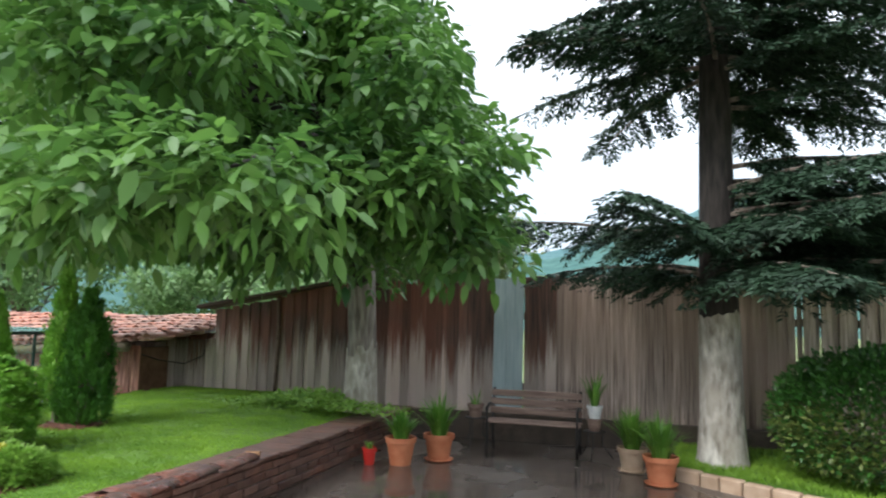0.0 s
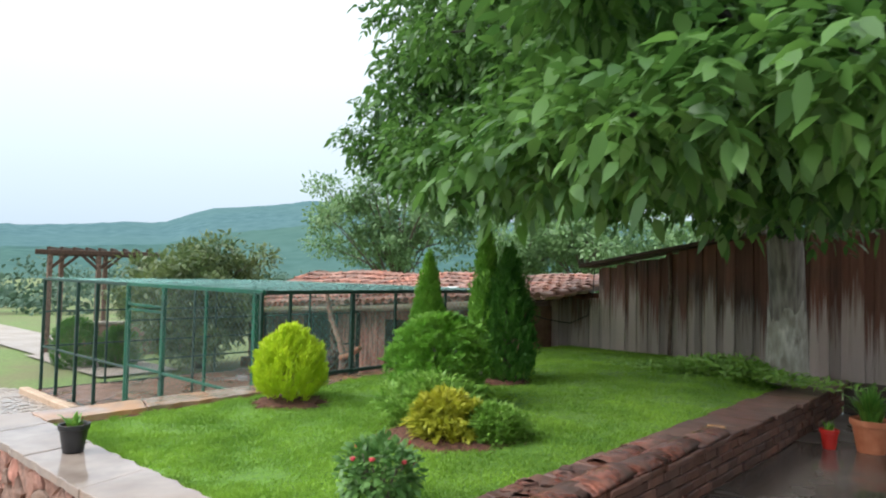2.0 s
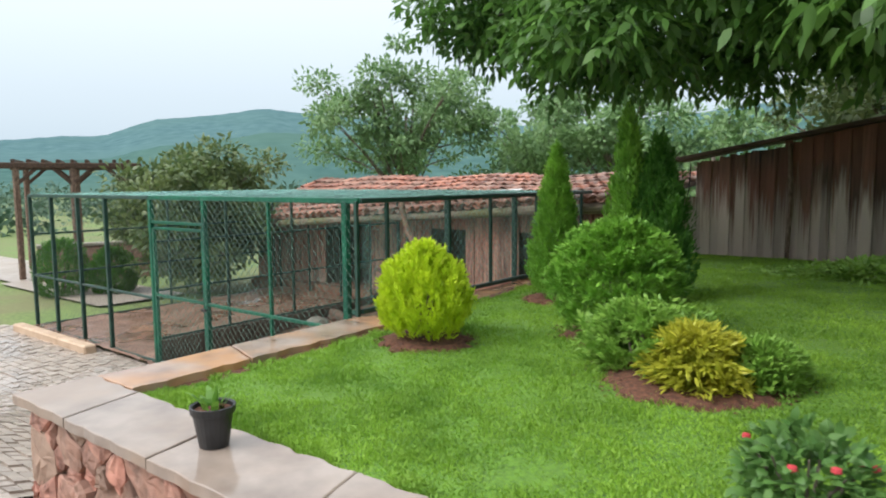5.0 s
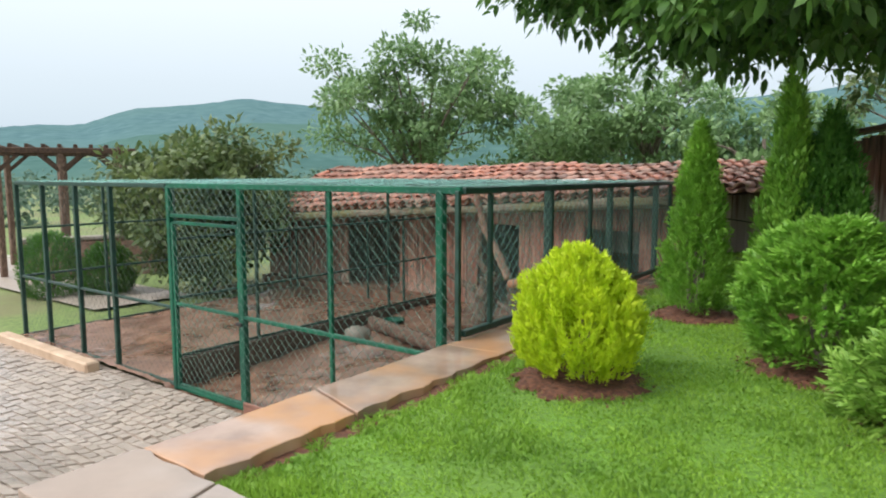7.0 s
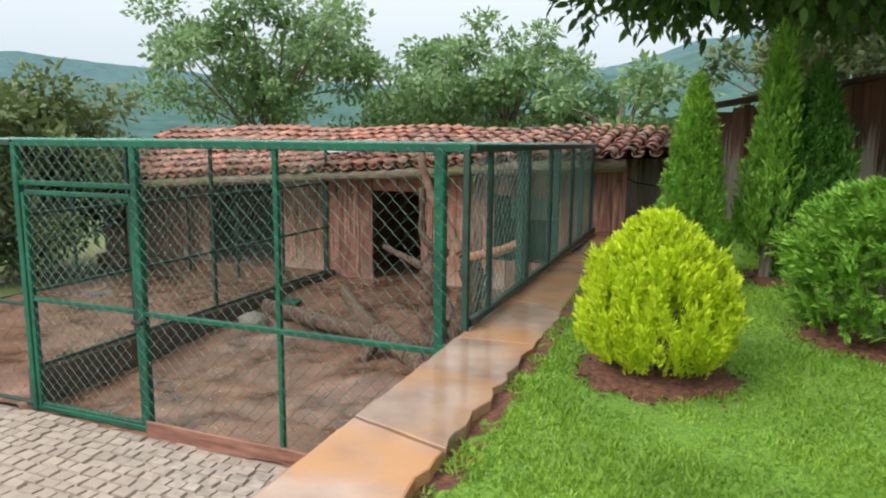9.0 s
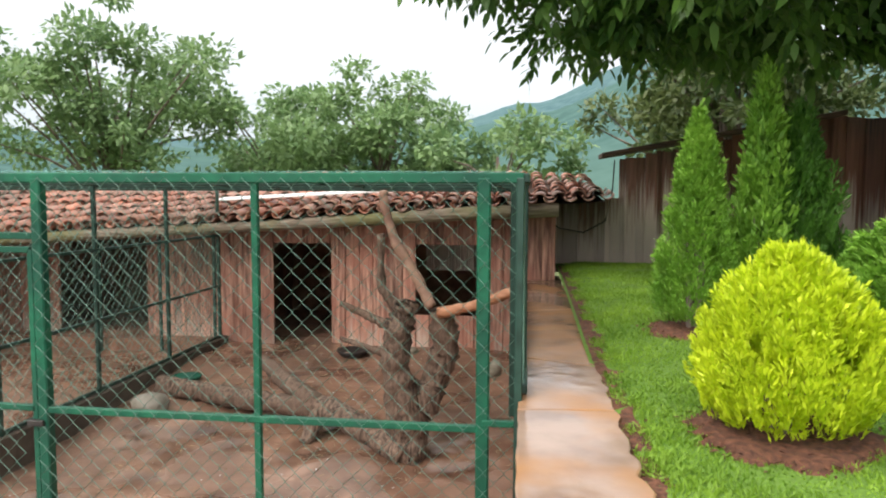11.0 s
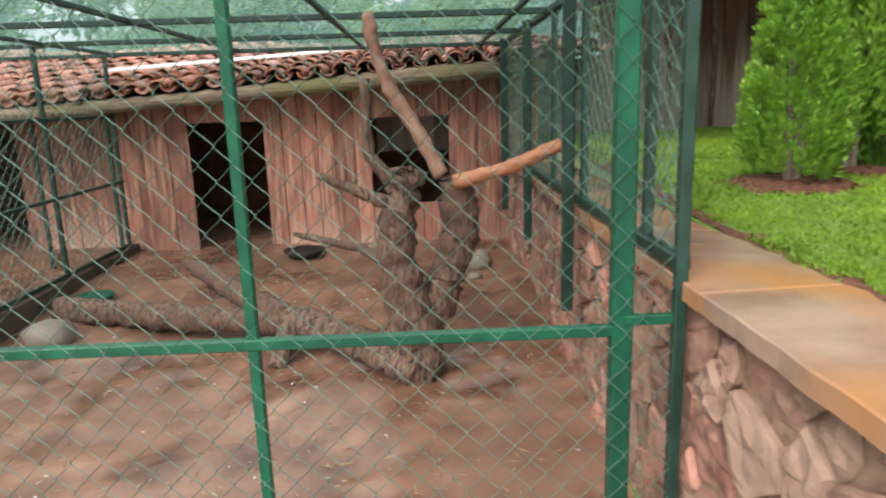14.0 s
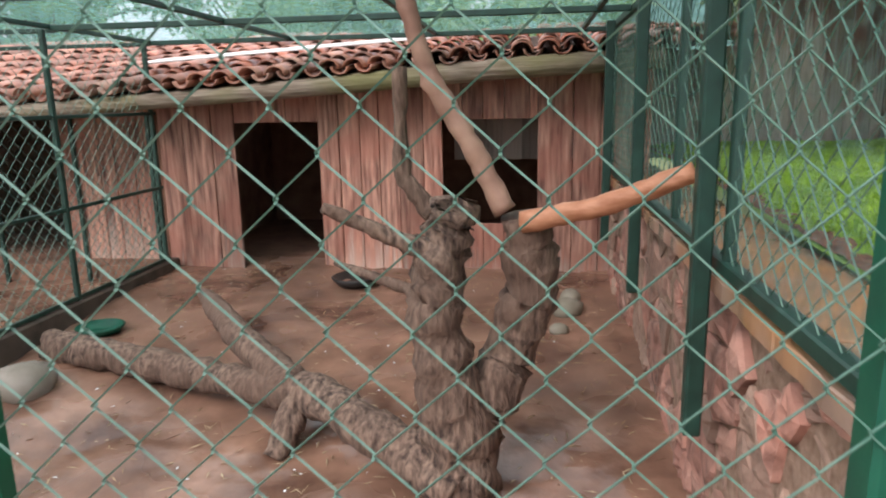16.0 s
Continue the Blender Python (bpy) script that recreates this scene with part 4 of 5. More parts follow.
# ---- the perching tree in the aviary ----
def build_perch():
    t = thing("perch_stump", "dead forked tree trunk with branches set up as perch", "perch", at=(-8.80, 5.95, -0.66))
    def limb(pts, radii, material=M_LOG, name="limb", label=""):
        rnd = random.Random(len(pts) * 7 + int(radii[0] * 1000))
        fine, rad = [], []
        for (p, q), (ra, rb) in zip(zip(pts, pts[1:]), zip(radii, radii[1:])):
            for s in range(9):
                k = s / 9
                v = Vector(p).lerp(Vector(q), k)
                fine.append(v + Vector([rnd.uniform(-1, 1) * ra * 0.07 for _ in range(3)]))
                rad.append((ra + (rb - ra) * k) * rnd.uniform(0.9, 1.1))
        fine.append(Vector(pts[-1]))
        rad.append(radii[-1])
        bm = bmesh.new()
        tube(bm, [v - t.location for v in fine], rad, 16)
        for v in bm.verts:
            q = v.co * 13
            v.co += Vector((noise.noise(q), noise.noise(q + Vector((5, 1, 0))), 0.4 * noise.noise(q + Vector((0, 9, 2))))) * radii[0] * 0.24
            q = v.co * 34
            v.co += Vector((noise.noise(q), noise.noise(q + Vector((5, 1, 0))), 0)) * radii[0] * 0.09
        part(name, bm, material, t, label, smooth=True)
    limb([(-8.78, 5.95, -0.72), (-8.80, 5.95, -0.35), (-8.88, 5.93, 0.05), (-8.85, 5.95, 0.34), (-8.80, 5.93, 0.50)], [0.15, 0.13, 0.105, 0.10, 0.085], name="trunk")
    limb([(-8.78, 5.98, -0.45), (-8.62, 6.05, -0.15), (-8.52, 6.02, 0.15), (-8.55, 5.98, 0.44)], [0.12, 0.11, 0.10, 0.09])
    limb([(-8.62, 5.98, 0.46), (-8.72, 5.98, 0.66), (-8.88, 5.97, 0.92), (-8.96, 5.96, 1.18), (-8.97, 5.95, 1.3)], [0.042, 0.040, 0.036, 0.033, 0.028], name="branch", material=M_GREYBRANCH)
    limb([(-8.90, 6.1, 0.42), (-9.02, 6.1, 0.58), (-9.02, 6.1, 0.98)], [0.040, 0.034, 0.028], name="branch")
    limb([(-8.56, 5.9, 0.43), (-8.30, 5.82, 0.50), (-8.02, 5.75, 0.62)], [0.040, 0.037, 0.034], M_PEELED, "perch_bar", "peeled orange-brown perch branch")
    limb([(-8.85, 5.9, 0.30), (-9.05, 5.85, 0.40), (-9.25, 5.8, 0.50)], [0.04, 0.032, 0.02], name="branch")
    limb([(-8.80, 6.3, -0.20), (-9.20, 7.1, -0.16), (-9.75, 7.6, -0.14)], [0.04, 0.035, 0.02], name="branch")
    limb([(-8.80, 5.88, -0.60), (-9.15, 6.08, -0.50), (-9.48, 6.28, -0.43), (-9.75, 6.40, -0.46), (-10.2, 6.62, -0.50), (-10.7, 6.80, -0.50), (-11.3, 6.98, -0.50)], [0.11, 0.095, 0.095, 0.085, 0.085, 0.09, 0.095], name="fallen_limb")
    limb([(-9.60, 6.33, -0.42), (-9.95, 6.65, -0.34), (-10.3, 7.05, -0.28), (-10.55, 7.4, -0.30)], [0.085, 0.075, 0.06, 0.04], name="branch")
    limb([(-9.56, 6.28, -0.44), (-9.63, 6.12, -0.66)], [0.07, 0.06], name="branch")


build_perch()


# ---- plants ----
def ball_points(rng, n, rx, ry, rz, shell=0.55):
    """Points in an ellipsoid, most of them near its skin, and their outward directions."""
    v = rng.normal(0, 1, (n, 3))
    v /= np.linalg.norm(v, axis=1, keepdims=True)
    r = (shell + (1 - shell) * rng.random(n)) ** 0.7
    return v * r[:, None] * (rx, ry, rz), v


def thuja(name, label, at, w, h, shape, material, seed, n=420, spray=0.12, stem=0.08, up=0.9, per=40, lump=0.14, hang=0.0):
    """A conifer of n flat lacy sprays. shape(s) is the radius share at height share s."""
    t = thing(name, label, "shrub", at=at)
    rng = np.random.default_rng(seed)
    for k in range(4):
        a = k * 1.7 + seed
        bm = bmesh.new()
        r = w * (0.03 + 0.05 * (k > 0))
        tube(bm, [(0.02 * math.cos(a), 0.02 * math.sin(a), -0.08), (r * math.cos(a), r * math.sin(a), 0.2 * h), (1.6 * r * math.cos(a), 1.6 * r * math.sin(a), h * (0.65 if k == 0 else 0.45))], [0.026, 0.018, 0.006], 7)
        part("stem", bm, M_BARK, t)
    s = rng.random(n) ** 0.9
    a = rng.uniform(0, 2 * math.pi, n)
    out = np.stack([np.cos(a), np.sin(a), np.zeros(n)], 1)
    bulge = np.array([noise.noise((2.2 * q[0] + seed, 2.2 * q[1], 5.5 * k * h)) + 0.6 * noise.noise((5 * q[0], 5 * q[1] + seed, 11 * k * h)) for q, k in zip(out, s)])
    r = w / 2 * np.array([shape(k) for k in s]) * (1 + lump * bulge) * np.where(rng.random(n) < 0.7, rng.uniform(0.84, 1.0, n), rng.uniform(0.4, 0.85, n))
    c = out * r[:, None] + np.stack([np.zeros(n), np.zeros(n), stem + (h - stem) * s], 1)
    c[:, 2] += lump * 0.25 * h * bulge * s
    d = out * 0.5 + (0, 0, up) + rng.normal(0, 0.2, (n, 3))
    d /= np.linalg.norm(d, axis=1, keepdims=True)
    side = np.cross(d, out * 0.5 + rng.normal(0, 0.7, (n, 3)))
    side /= np.linalg.norm(side, axis=1, keepdims=True)
    size = spray * rng.uniform(0.65, 1.25, (n, 1, 1))
    f = rng.random((n, per, 1))
    k = rng.uniform(-1, 1, (n, per, 1))
    wide = 0.27 * np.sin(np.pi * (0.12 + 0.84 * f))
    p = c[:, None, :] + d[:, None, :] * (f - 0.65) * size + side[:, None, :] * k * wide * size + rng.normal(0, 0.025, (n, per, 3)) * size
    p[:, :, 2:] -= hang * size * f * f
    dd = d[:, None, :] + side[:, None, :] * k * 0.75 + rng.normal(0, 0.15, (n, per, 3)) - np.array((0, 0, 1)) * hang * f
    m = n * per
    ln = (rng.uniform(0.2, 0.34, (n, per, 1)) * size).reshape(-1)
    leaves("foliage", p.reshape(-1, 3), dd.reshape(-1, 3), ln, ln * rng.uniform(0.22, 0.36, m), material, t, flat=True)
    return t


def mulch_ring(x, y, r, seed):
    """A ragged bed of bark that follows the lawn, with loose chips."""
    rnd = random.Random(seed)
    def h(px, py, up):
        return (px, py, lawn_z(px, py) + up)
    bm = bmesh.new()
    rings = []
    edge = [rnd.uniform(0.82, 1.1) for _ in range(36)]
    for k, up in ((0.15, 0.035), (0.5, 0.033), (0.8, 0.024), (1.0, -0.012)):
        rings.append([bm.verts.new(h(x + r * k * e * math.cos(a), y + r * k * e * math.sin(a) * 0.92, up + rnd.uniform(-0.006, 0.006))) for a, e in ((2 * math.pi * i / 36, 1 + (edge[i] - 1) * k) for i in range(36))])
    for p, q in zip(rings, rings[1:]):
        for i in range(36):
            bm.faces.new((p[i], p[(i + 1) % 36], q[(i + 1) % 36], q[i]))
    bm.faces.new(rings[0])
    t = thing("mulch_bed", "reddish brown bark mulch under the shrub", "mulch bed")
    part("mulch", bm, M_EARTH, t, smooth=True)
    rng = np.random.default_rng(seed)
    n = 420
    a, k = rng.uniform(0, 6.283, n), r * rng.uniform(0.2, 1.06, n)
    px, py = x + k * np.cos(a), y + k * np.sin(a) * 0.92
    pz = np.array([lawn_z(u, v) for u, v in zip(px, py)]) + 0.028 - 0.02 * (k / r) ** 3
    tagged(leaves("bark_litter", np.stack([px, py, pz], 1), rng.normal(0, 1, (n, 3)) * (1, 1, 0.25), rng.uniform(0.02, 0.045, n), 0.014, M_EARTH, t), "", "", "", "stuff")


def dome(s):
    return (0.72 + 0.28 * math.sin(min(s / 0.35, 1) * math.pi / 2)) * math.sqrt(max(0.0, 1 - max(0, (s - 0.3) / 0.7) ** 2.2))


def egg(s):
    return min(1.0, 0.72 + s * 1.4) * max(0.0, 1 - max(0, (s - 0.22) / 0.80) ** 2.0) ** 0.75


def cone(s):
    return min(1.0, 0.7 + s * 2.2) * (1 - s) ** 0.75


def column(s):
    return min(1.0, 0.75 + s * 1.5) * (1 - s ** 2.1) ** 0.75


def build_shrubs():
    for x, y, r in ((-6.92, 3.92, 0.40), (-6.84, 5.76, 0.34), (-5.83, 4.85, 0.48), (-5.02, 4.10, 0.64), (-6.12, 6.22, 0.38)):
        mulch_ring(x, y, r, int(r * 100))
    thuja("golden_thuja", "rounded bright yellow-green dwarf thuja on the lawn", (-6.93, 3.92, lawn_z(-6.93, 3.92)), 0.71, 0.72, egg, M_GOLD, 1, 1000, 0.115, 0.10, 1.2, 56, 0.17)
    thuja("conical_thuja", "slender pointed green thuja", (-6.84, 5.76, lawn_z(-6.84, 5.76)), 0.62, 1.44, cone, M_THUJA, 2, 1400, 0.105, 0.09, 0.8, 44, 0.16)
    thuja("columnar_thuja", "tall dense dark green columnar thuja with ragged tips", (-6.05, 6.25, lawn_z(-6.05, 6.25)), 0.62, 1.45, column, M_THUJADK, 3, 760, 0.165, 0.05, 1.6, 44, 0.42)
    thuja("flame_thuja", "upright lighter green thuja with flame-like tips", (-6.30, 6.15, lawn_z(-6.30, 6.15)), 0.48, 1.72, cone, M_THUJA, 8, 330, 0.20, 0.25, 2.0, 44, 0.30)
    thuja("globe_thuja", "rounded mid-green globe thuja", (-5.83, 4.85, lawn_z(-5.83, 4.85)), 1.0, 0.86, dome, M_THUJA, 4, 850, 0.16, 0.10, 0.45, 46, 0.13, 0.25)
    for nm, lb, m, x, y, w, h, sd in (("juniper", "low spreading soft green juniper", M_JUNIPER, -5.36, 4.22, 0.78, 0.42, 5), ("juniper", "low spreading soft green juniper", M_JUNIPER, -4.66, 4.22, 0.46, 0.26, 6), ("golden_juniper", "low golden yellow juniper", M_GOLDJUN, -4.95, 3.98, 0.50, 0.36, 7)):
        thuja(nm, lb, (x, y, lawn_z(x, y)), w, h, dome, m, sd, 300, 0.20, 0.03, 0.45, 44, 0.4, 0.4)


build_shrubs()





def build_walnut():
    rng = np.random.default_rng(11)
    base = Vector((-3.80, 8.85, 0.40))
    clumps = []
    def lobe(n, c, rad, low, r0, r1):
        while n:
            v = rng.normal(0, 1, 3)
            v /= np.linalg.norm(v)
            x, y, z = np.array(c) + v * rng.uniform(0.4, 1.0) ** 0.55 * rad
            if z < low:
                z = low + rng.uniform(0, 0.5)
            clumps.append((x, y, z, rng.uniform(r0, r1)))
            n -= 1
    lobe(120, (-5.35, 7.2, 4.9), (3.4, 2.4, 2.5), 2.55, 0.45, 0.75)
    lobe(34, (-5.8, 6.7, 3.1), (2.6, 2.1, 0.5), 2.5, 0.4, 0.6)
    lobe(10, (-8.3, 6.8, 3.6), (0.7, 0.7, 0.5), 2.9, 0.3, 0.5)
    lobe(28, (-3.2, 7.0, 3.7), (1.4, 1.6, 1.6), 2.3, 0.45, 0.65)
    # the great low limb towards the yard
    lobe(86, (-2.86, 4.35, 3.45), (1.3, 1.75, 1.5), 2.25, 0.26, 0.48)
    lobe(6, (-1.2, 4.7, 2.3), (0.34, 0.35, 0.14), 2.18, 0.16, 0.25)
    lobe(13, (-2.4, 2.75, 2.3), (0.75, 0.3, 0.22), 2.14, 0.2, 0.32)
    lobe(7, (-3.7, 3.2, 2.35), (0.35, 0.25, 0.2), 2.2, 0.2, 0.3)
    lobe(8, (-1.4, 4.6, 2.75), (0.3, 0.6, 0.45), 2.35, 0.22, 0.34)
    t = thing("walnut_tree", "large walnut tree with broad drooping green leaves", "tree", at=base)
    bm = bmesh.new()
    tube(bm, [(0, 0, -0.4), (0, 0, 0.1), (0.02, -0.05, 1.0), (0.0, -0.15, 2.0), (-0.25, -0.5, 3.3), (-0.7, -1.0, 4.6)], [0.27, 0.235, 0.20, 0.20, 0.15, 0.08], 12)
    part("trunk", bm, M_BARKGREY, t, smooth=True)
    bm = bmesh.new()
    tube(bm, [(0, -0.12, 1.7), (0.25, -0.9, 2.2), (0.6, -1.9, 2.55), (0.95, -3.0, 2.85), (1.25, -4.2, 2.95)], [0.12, 0.10, 0.085, 0.06, 0.03], 9)
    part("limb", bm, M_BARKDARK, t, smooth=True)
    bm = bmesh.new()
    tube(bm, [(0, 0, -0.02), (0, 0, 0.12), (0.01, -0.025, 0.52), (0.016, -0.04, 0.82)], [0.262, 0.24, 0.222, 0.212], 48, cap=False)
    for v in bm.verts:
        if v.co.z > 0.7:
            v.co.z += 0.22 * noise.noise(v.co * 9) + 0.12 * noise.noise(v.co * 27)
    part("whitewash", bm, M_WHITEWASH, t, "flaking whitewash on the trunk foot", smooth=True)
    ps, ds = [], []
    for i, c in enumerate(clumps):
        e = Vector(c[:3]) - base
        if i % 3 == 0:
            s = Vector((-0.1, -0.3, rng.uniform(1.9, 3.2))) if c[1] > 5.6 else Vector((0.6, -1.9, 2.3 + rng.uniform(0, 0.6)))
            bm = bmesh.new()
            tube(bm, [s, s.lerp(e, 0.35) + Vector((0, 0, 0.45)), s.lerp(e, 0.7) + Vector((0, 0, 0.3)), e], [0.065, 0.045, 0.026, 0.01], 6)
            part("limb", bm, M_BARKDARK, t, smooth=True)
        n = int(150 * c[3] * (0.5 + c[3]))
        p, d = ball_points(rng, n, c[3], c[3], c[3] * 0.55, 0.15)
        ps.append(p + np.array(e))
        ds.append(d)
    p, d = np.concatenate(ps), np.concatenate(ds)
    n = len(p)
    # each twig end carries a compound leaf of seven leaflets
    d = d * (1, 1, 0.5) + rng.normal(0, 0.35, (n, 3)) + (0, 0, -0.15)
    d /= np.linalg.norm(d, axis=1, keepdims=True)
    side = np.cross(d, (0, 0, 1.0))
    side /= np.maximum(np.linalg.norm(side, axis=1, keepdims=True), 1e-6)
    P, D, L = [], [], []
    for f, k, ln in ((0.24, 0, 0.14), (0.17, 1, 0.13), (0.18, -1, 0.13), (0.09, 1.2, 0.11), (0.08, -1.2, 0.11), (0.02, 1.4, 0.085)):
        P.append(p + d * f - np.array((0, 0, 1)) * f * f * 0.9)
        D.append(d * 0.8 + side * k + (0, 0, -0.25) + rng.normal(0, 0.38, (n, 3)))
        L.append(ln * rng.uniform(0.65, 1.1, n))
    L = np.concatenate(L)
    leaves("crown", np.concatenate(P), np.concatenate(D), L, L * 0.52, M_WALNUT, t, droop=0.28, fold=0.05, ovate=True)


def build_far_tree(name, label, x, y, z, rx, rz, material, seed, leaf, clumps=26, trunk=0.14, low=0.5, fill=0.30, uneven=0.5):
    rng = np.random.default_rng(seed)
    t = thing(name, label, "tree", at=(x, y, z))
    bm = bmesh.new()
    tube(bm, [(0, 0, -0.3), (0.05, 0, rz * 0.5), (0, 0.05, rz * 1.4)], [trunk, trunk * 0.8, trunk * 0.3], 8)
    part("trunk", bm, M_BARK, t, smooth=True)
    ps, ds = [], []
    for i in range(clumps):
        v = rng.normal(0, 1, 3)
        v /= np.linalg.norm(v)
        ragged = 0.92 + uneven * noise.noise((2.1 * v[0] + seed, 2.1 * v[1], 2.1 * v[2]))
        c = v * rng.uniform(0.4, 1.0) * ragged * np.array((rx * 1.08, rx * 1.08, rz * 0.85)) + (0, 0, rz + low)
        r = rng.uniform(fill * 0.33, fill) * rx
        if i % 2 == 0:
            bm = bmesh.new()
            s = Vector((0, 0, rz * rng.uniform(0.3, 1.0)))
            tube(bm, [s, s.lerp(Vector(c), 0.5) + Vector((0, 0, 0.15)), Vector(c)], [trunk * 0.35, trunk * 0.22, 0.01], 5)
            part("limb", bm, M_BARK, t)
        n = int(1150 * r * r / (leaf * 10) ** 2) + 60
        p, d = ball_points(rng, n, r, r, r * 0.6, 0.1)
        ps.append(p + c)
        ds.append(d + rng.normal(0, 0.7, (n, 3)))
    p, d = np.concatenate(ps), np.concatenate(ds)
    n = len(p)
    leaves("crown", p, d, rng.uniform(0.7, 1.3, n) * leaf, rng.uniform(0.4, 0.6, n) * leaf, material, t, flat=True)


def build_spruce():
    rng = np.random.default_rng(21)
    t = thing("spruce_tree", "tall dark spruce with whitewashed trunk foot and drooping boughs", "tree", at=(0.85, 8.5, 0.12))
    bm = bmesh.new()
    tube(bm, [(0, 0, -0.3), (0, 0, 0.05), (0.0, 0, 0.5), (-0.02, 0, 2.0), (-0.03, 0, 5.5), (-0.02, 0, 10.5)], [0.30, 0.275, 0.24, 0.215, 0.16, 0.03], 14)
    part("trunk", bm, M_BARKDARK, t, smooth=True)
    bm = bmesh.new()
    tube(bm, [(0, 0, -0.02), (0, 0, 0.05), (0, 0, 0.5), (-0.016, 0, 1.66)], [0.303, 0.280, 0.245, 0.226], 32, cap=False)
    for v in bm.verts:
        if v.co.z > 1.5:
            v.co.z += 0.14 * noise.noise(v.co * 7) + 0.07 * noise.noise(v.co * 25)
    part("whitewash", bm, M_WHITEWASH, t, "flaking whitewash on the trunk foot", smooth=True)
    P, D, L = [], [], []
    z = 2.28
    while z < 10.3:
        m = 11 if z < 3.4 else 8
        if 3.45 < z < 4.25:
            z = 4.3
        a0 = rng.uniform(0, 6.28)
        for k in range(m):
            a = a0 + 6.283 * k / m + rng.uniform(-0.25, 0.25)
            ln = (2.5 * (1 - (z - 2.0) / 8.8) + 0.25) * rng.uniform(0.68, 1.15)
            if math.cos(a) < 0.15 and 2.8 < z < 4.35:
                continue
            if math.cos(a) < -0.2 and 4.2 < z < 5.8:
                ln *= 1.3
            if math.cos(a) < -0.1 and z < 2.8 and k % 2:
                continue
            if math.cos(a) > 0.25:
                ln *= 1.22
            h = Vector((math.cos(a), math.sin(a), 0))
            q = Vector((-h.y, h.x, 0))
            zz = z + rng.uniform(-0.16, 0.16)
            droop = (0.07 if z < 3.4 else 0.14) + 0.11 * rng.random()
            lift = 0.24 if z < 3.1 and math.cos(a) < 0 else 0.12
            def at(s):
                return h * (ln * s) + Vector((0, 0, zz + lift * s * ln - droop * ln * s * s * 1.4))
            bm = bmesh.new()
            tube(bm, [at(s) for s in (0.03, 0.3, 0.6, 0.85, 1.0)], [0.035, 0.026, 0.018, 0.011, 0.005], 5)
            part("bough", bm, M_BARK, t)
            for i in range(int((18 if math.cos(a) > 0 and z < 5 else 13) * ln) + 5):
                s = rng.uniform(0.12, 1.0)
                for sg in (-1, 1):
                    tl = 0.62 * ln * (1.05 - s) ** 0.7 * rng.uniform(0.5, 1.0) * 0.55 + 0.16
                    w = (q * sg + h * 0.75 + Vector((0, 0, -0.32 - 0.3 * rng.random()))).normalized()
                    o = at(s)
                    n = max(4, int(tl / 0.030))
                    f = np.linspace(0, 1, n)[:, None]
                    pts = np.array(o) + np.array(w) * f * tl + np.array((0, 0, -0.10)) * f * f * tl
                    for side in (-1, 1):
                        P.append(pts + rng.normal(0, 0.008, (n, 3)))
                        cross = np.cross(np.array(w), (0, 0, 1.0)) * side
                        D.append(np.array(w) * 0.9 + cross * 0.75 + rng.normal(0, 0.25, (n, 3)) + (0, 0, -0.1))
        z += 0.34 if z < 3.5 else (0.42 if z < 6 else 0.5)
    P, D = np.concatenate(P), np.concatenate(D)
    n = len(P)
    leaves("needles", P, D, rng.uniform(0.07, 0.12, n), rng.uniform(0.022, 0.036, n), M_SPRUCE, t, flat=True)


def build_boxwood():
    rng = np.random.default_rng(31)
    t = thing("boxwood_shrub", "large rounded dark green boxwood with yellowish new shoots", "shrub", at=(2.3, 7.9, 0.14))
    bm = bmesh.new()
    tube(bm, [(0, 0, -0.1), (0.03, 0, 0.4), (0, 0.02, 0.9)], [0.05, 0.04, 0.02], 7)
    part("stem", bm, M_BARK, t)
    n = 15000
    p, d = ball_points(rng, n, 1.07, 0.98, 0.72, 0.6)
    p = p * (1 + 0.06 * np.sin(p[:, :1] * 9) * np.sin(p[:, 1:2] * 8))
    p[:, 2] = np.maximum(p[:, 2], -0.52) + 0.64
    dd = d + rng.normal(0, 0.5, (n, 3)) + (0, 0, 0.4)
    low = (p[:, 2] < 0.75) & (rng.random(n) < 0.55)
    for nm, mask, m in (("foliage", ~low, M_BOX), ("new_growth", low, M_BOXNEW)):
        leaves(nm, p[mask], dd[mask], 0.075, 0.034, m, t, flat=True)


def pot_mesh(r, h, material, name="pot"):
    bm = bmesh.new()
    lathe(bm, [(r * 0.66, 0), (r * 0.90, h * 0.80), (r, h * 0.82), (r * 1.02, h * 0.99), (r * 0.97, h), (r * 0.88, h * 0.97), (r * 0.84, h * 0.86), (0.01, h * 0.86)], 24)
    return bm


def strap_plant(t, r, h, top, n, seed, material=None, lean=0.55, wide=0.016):
    """A tuft of long arching leaves."""
    rng = np.random.default_rng(seed)
    vs, fs = [], []
    for i in range(n):
        a, k = rng.uniform(0, 6.283), rng.uniform(0.15, 1.0)
        ln, o = h * rng.uniform(0.6, 1.1), np.array((math.cos(a), math.sin(a), 0.0))
        sd = np.array((-o[1], o[0], 0)) * wide * rng.uniform(0.6, 1.2)
        b0 = len(vs)
        for s in (0, 0.35, 0.7, 1.0):
            c = o * (r * 0.4 * k + lean * ln * k * s ** 1.6) + (0, 0, top - 0.02 + ln * (s - 0.45 * k * s * s))
            wq = (1.0, 1.05, 0.75, 0.08)[(0, 0.35, 0.7, 1.0).index(s)]
            vs += [tuple(c - sd * wq), tuple(c + sd * wq)]
        fs += [(b0 + 2 * j, b0 + 2 * j + 1, b0 + 2 * j + 3, b0 + 2 * j + 2) for j in range(3)]
    raw("leaves", vs, fs, material or M_IRIS, t)


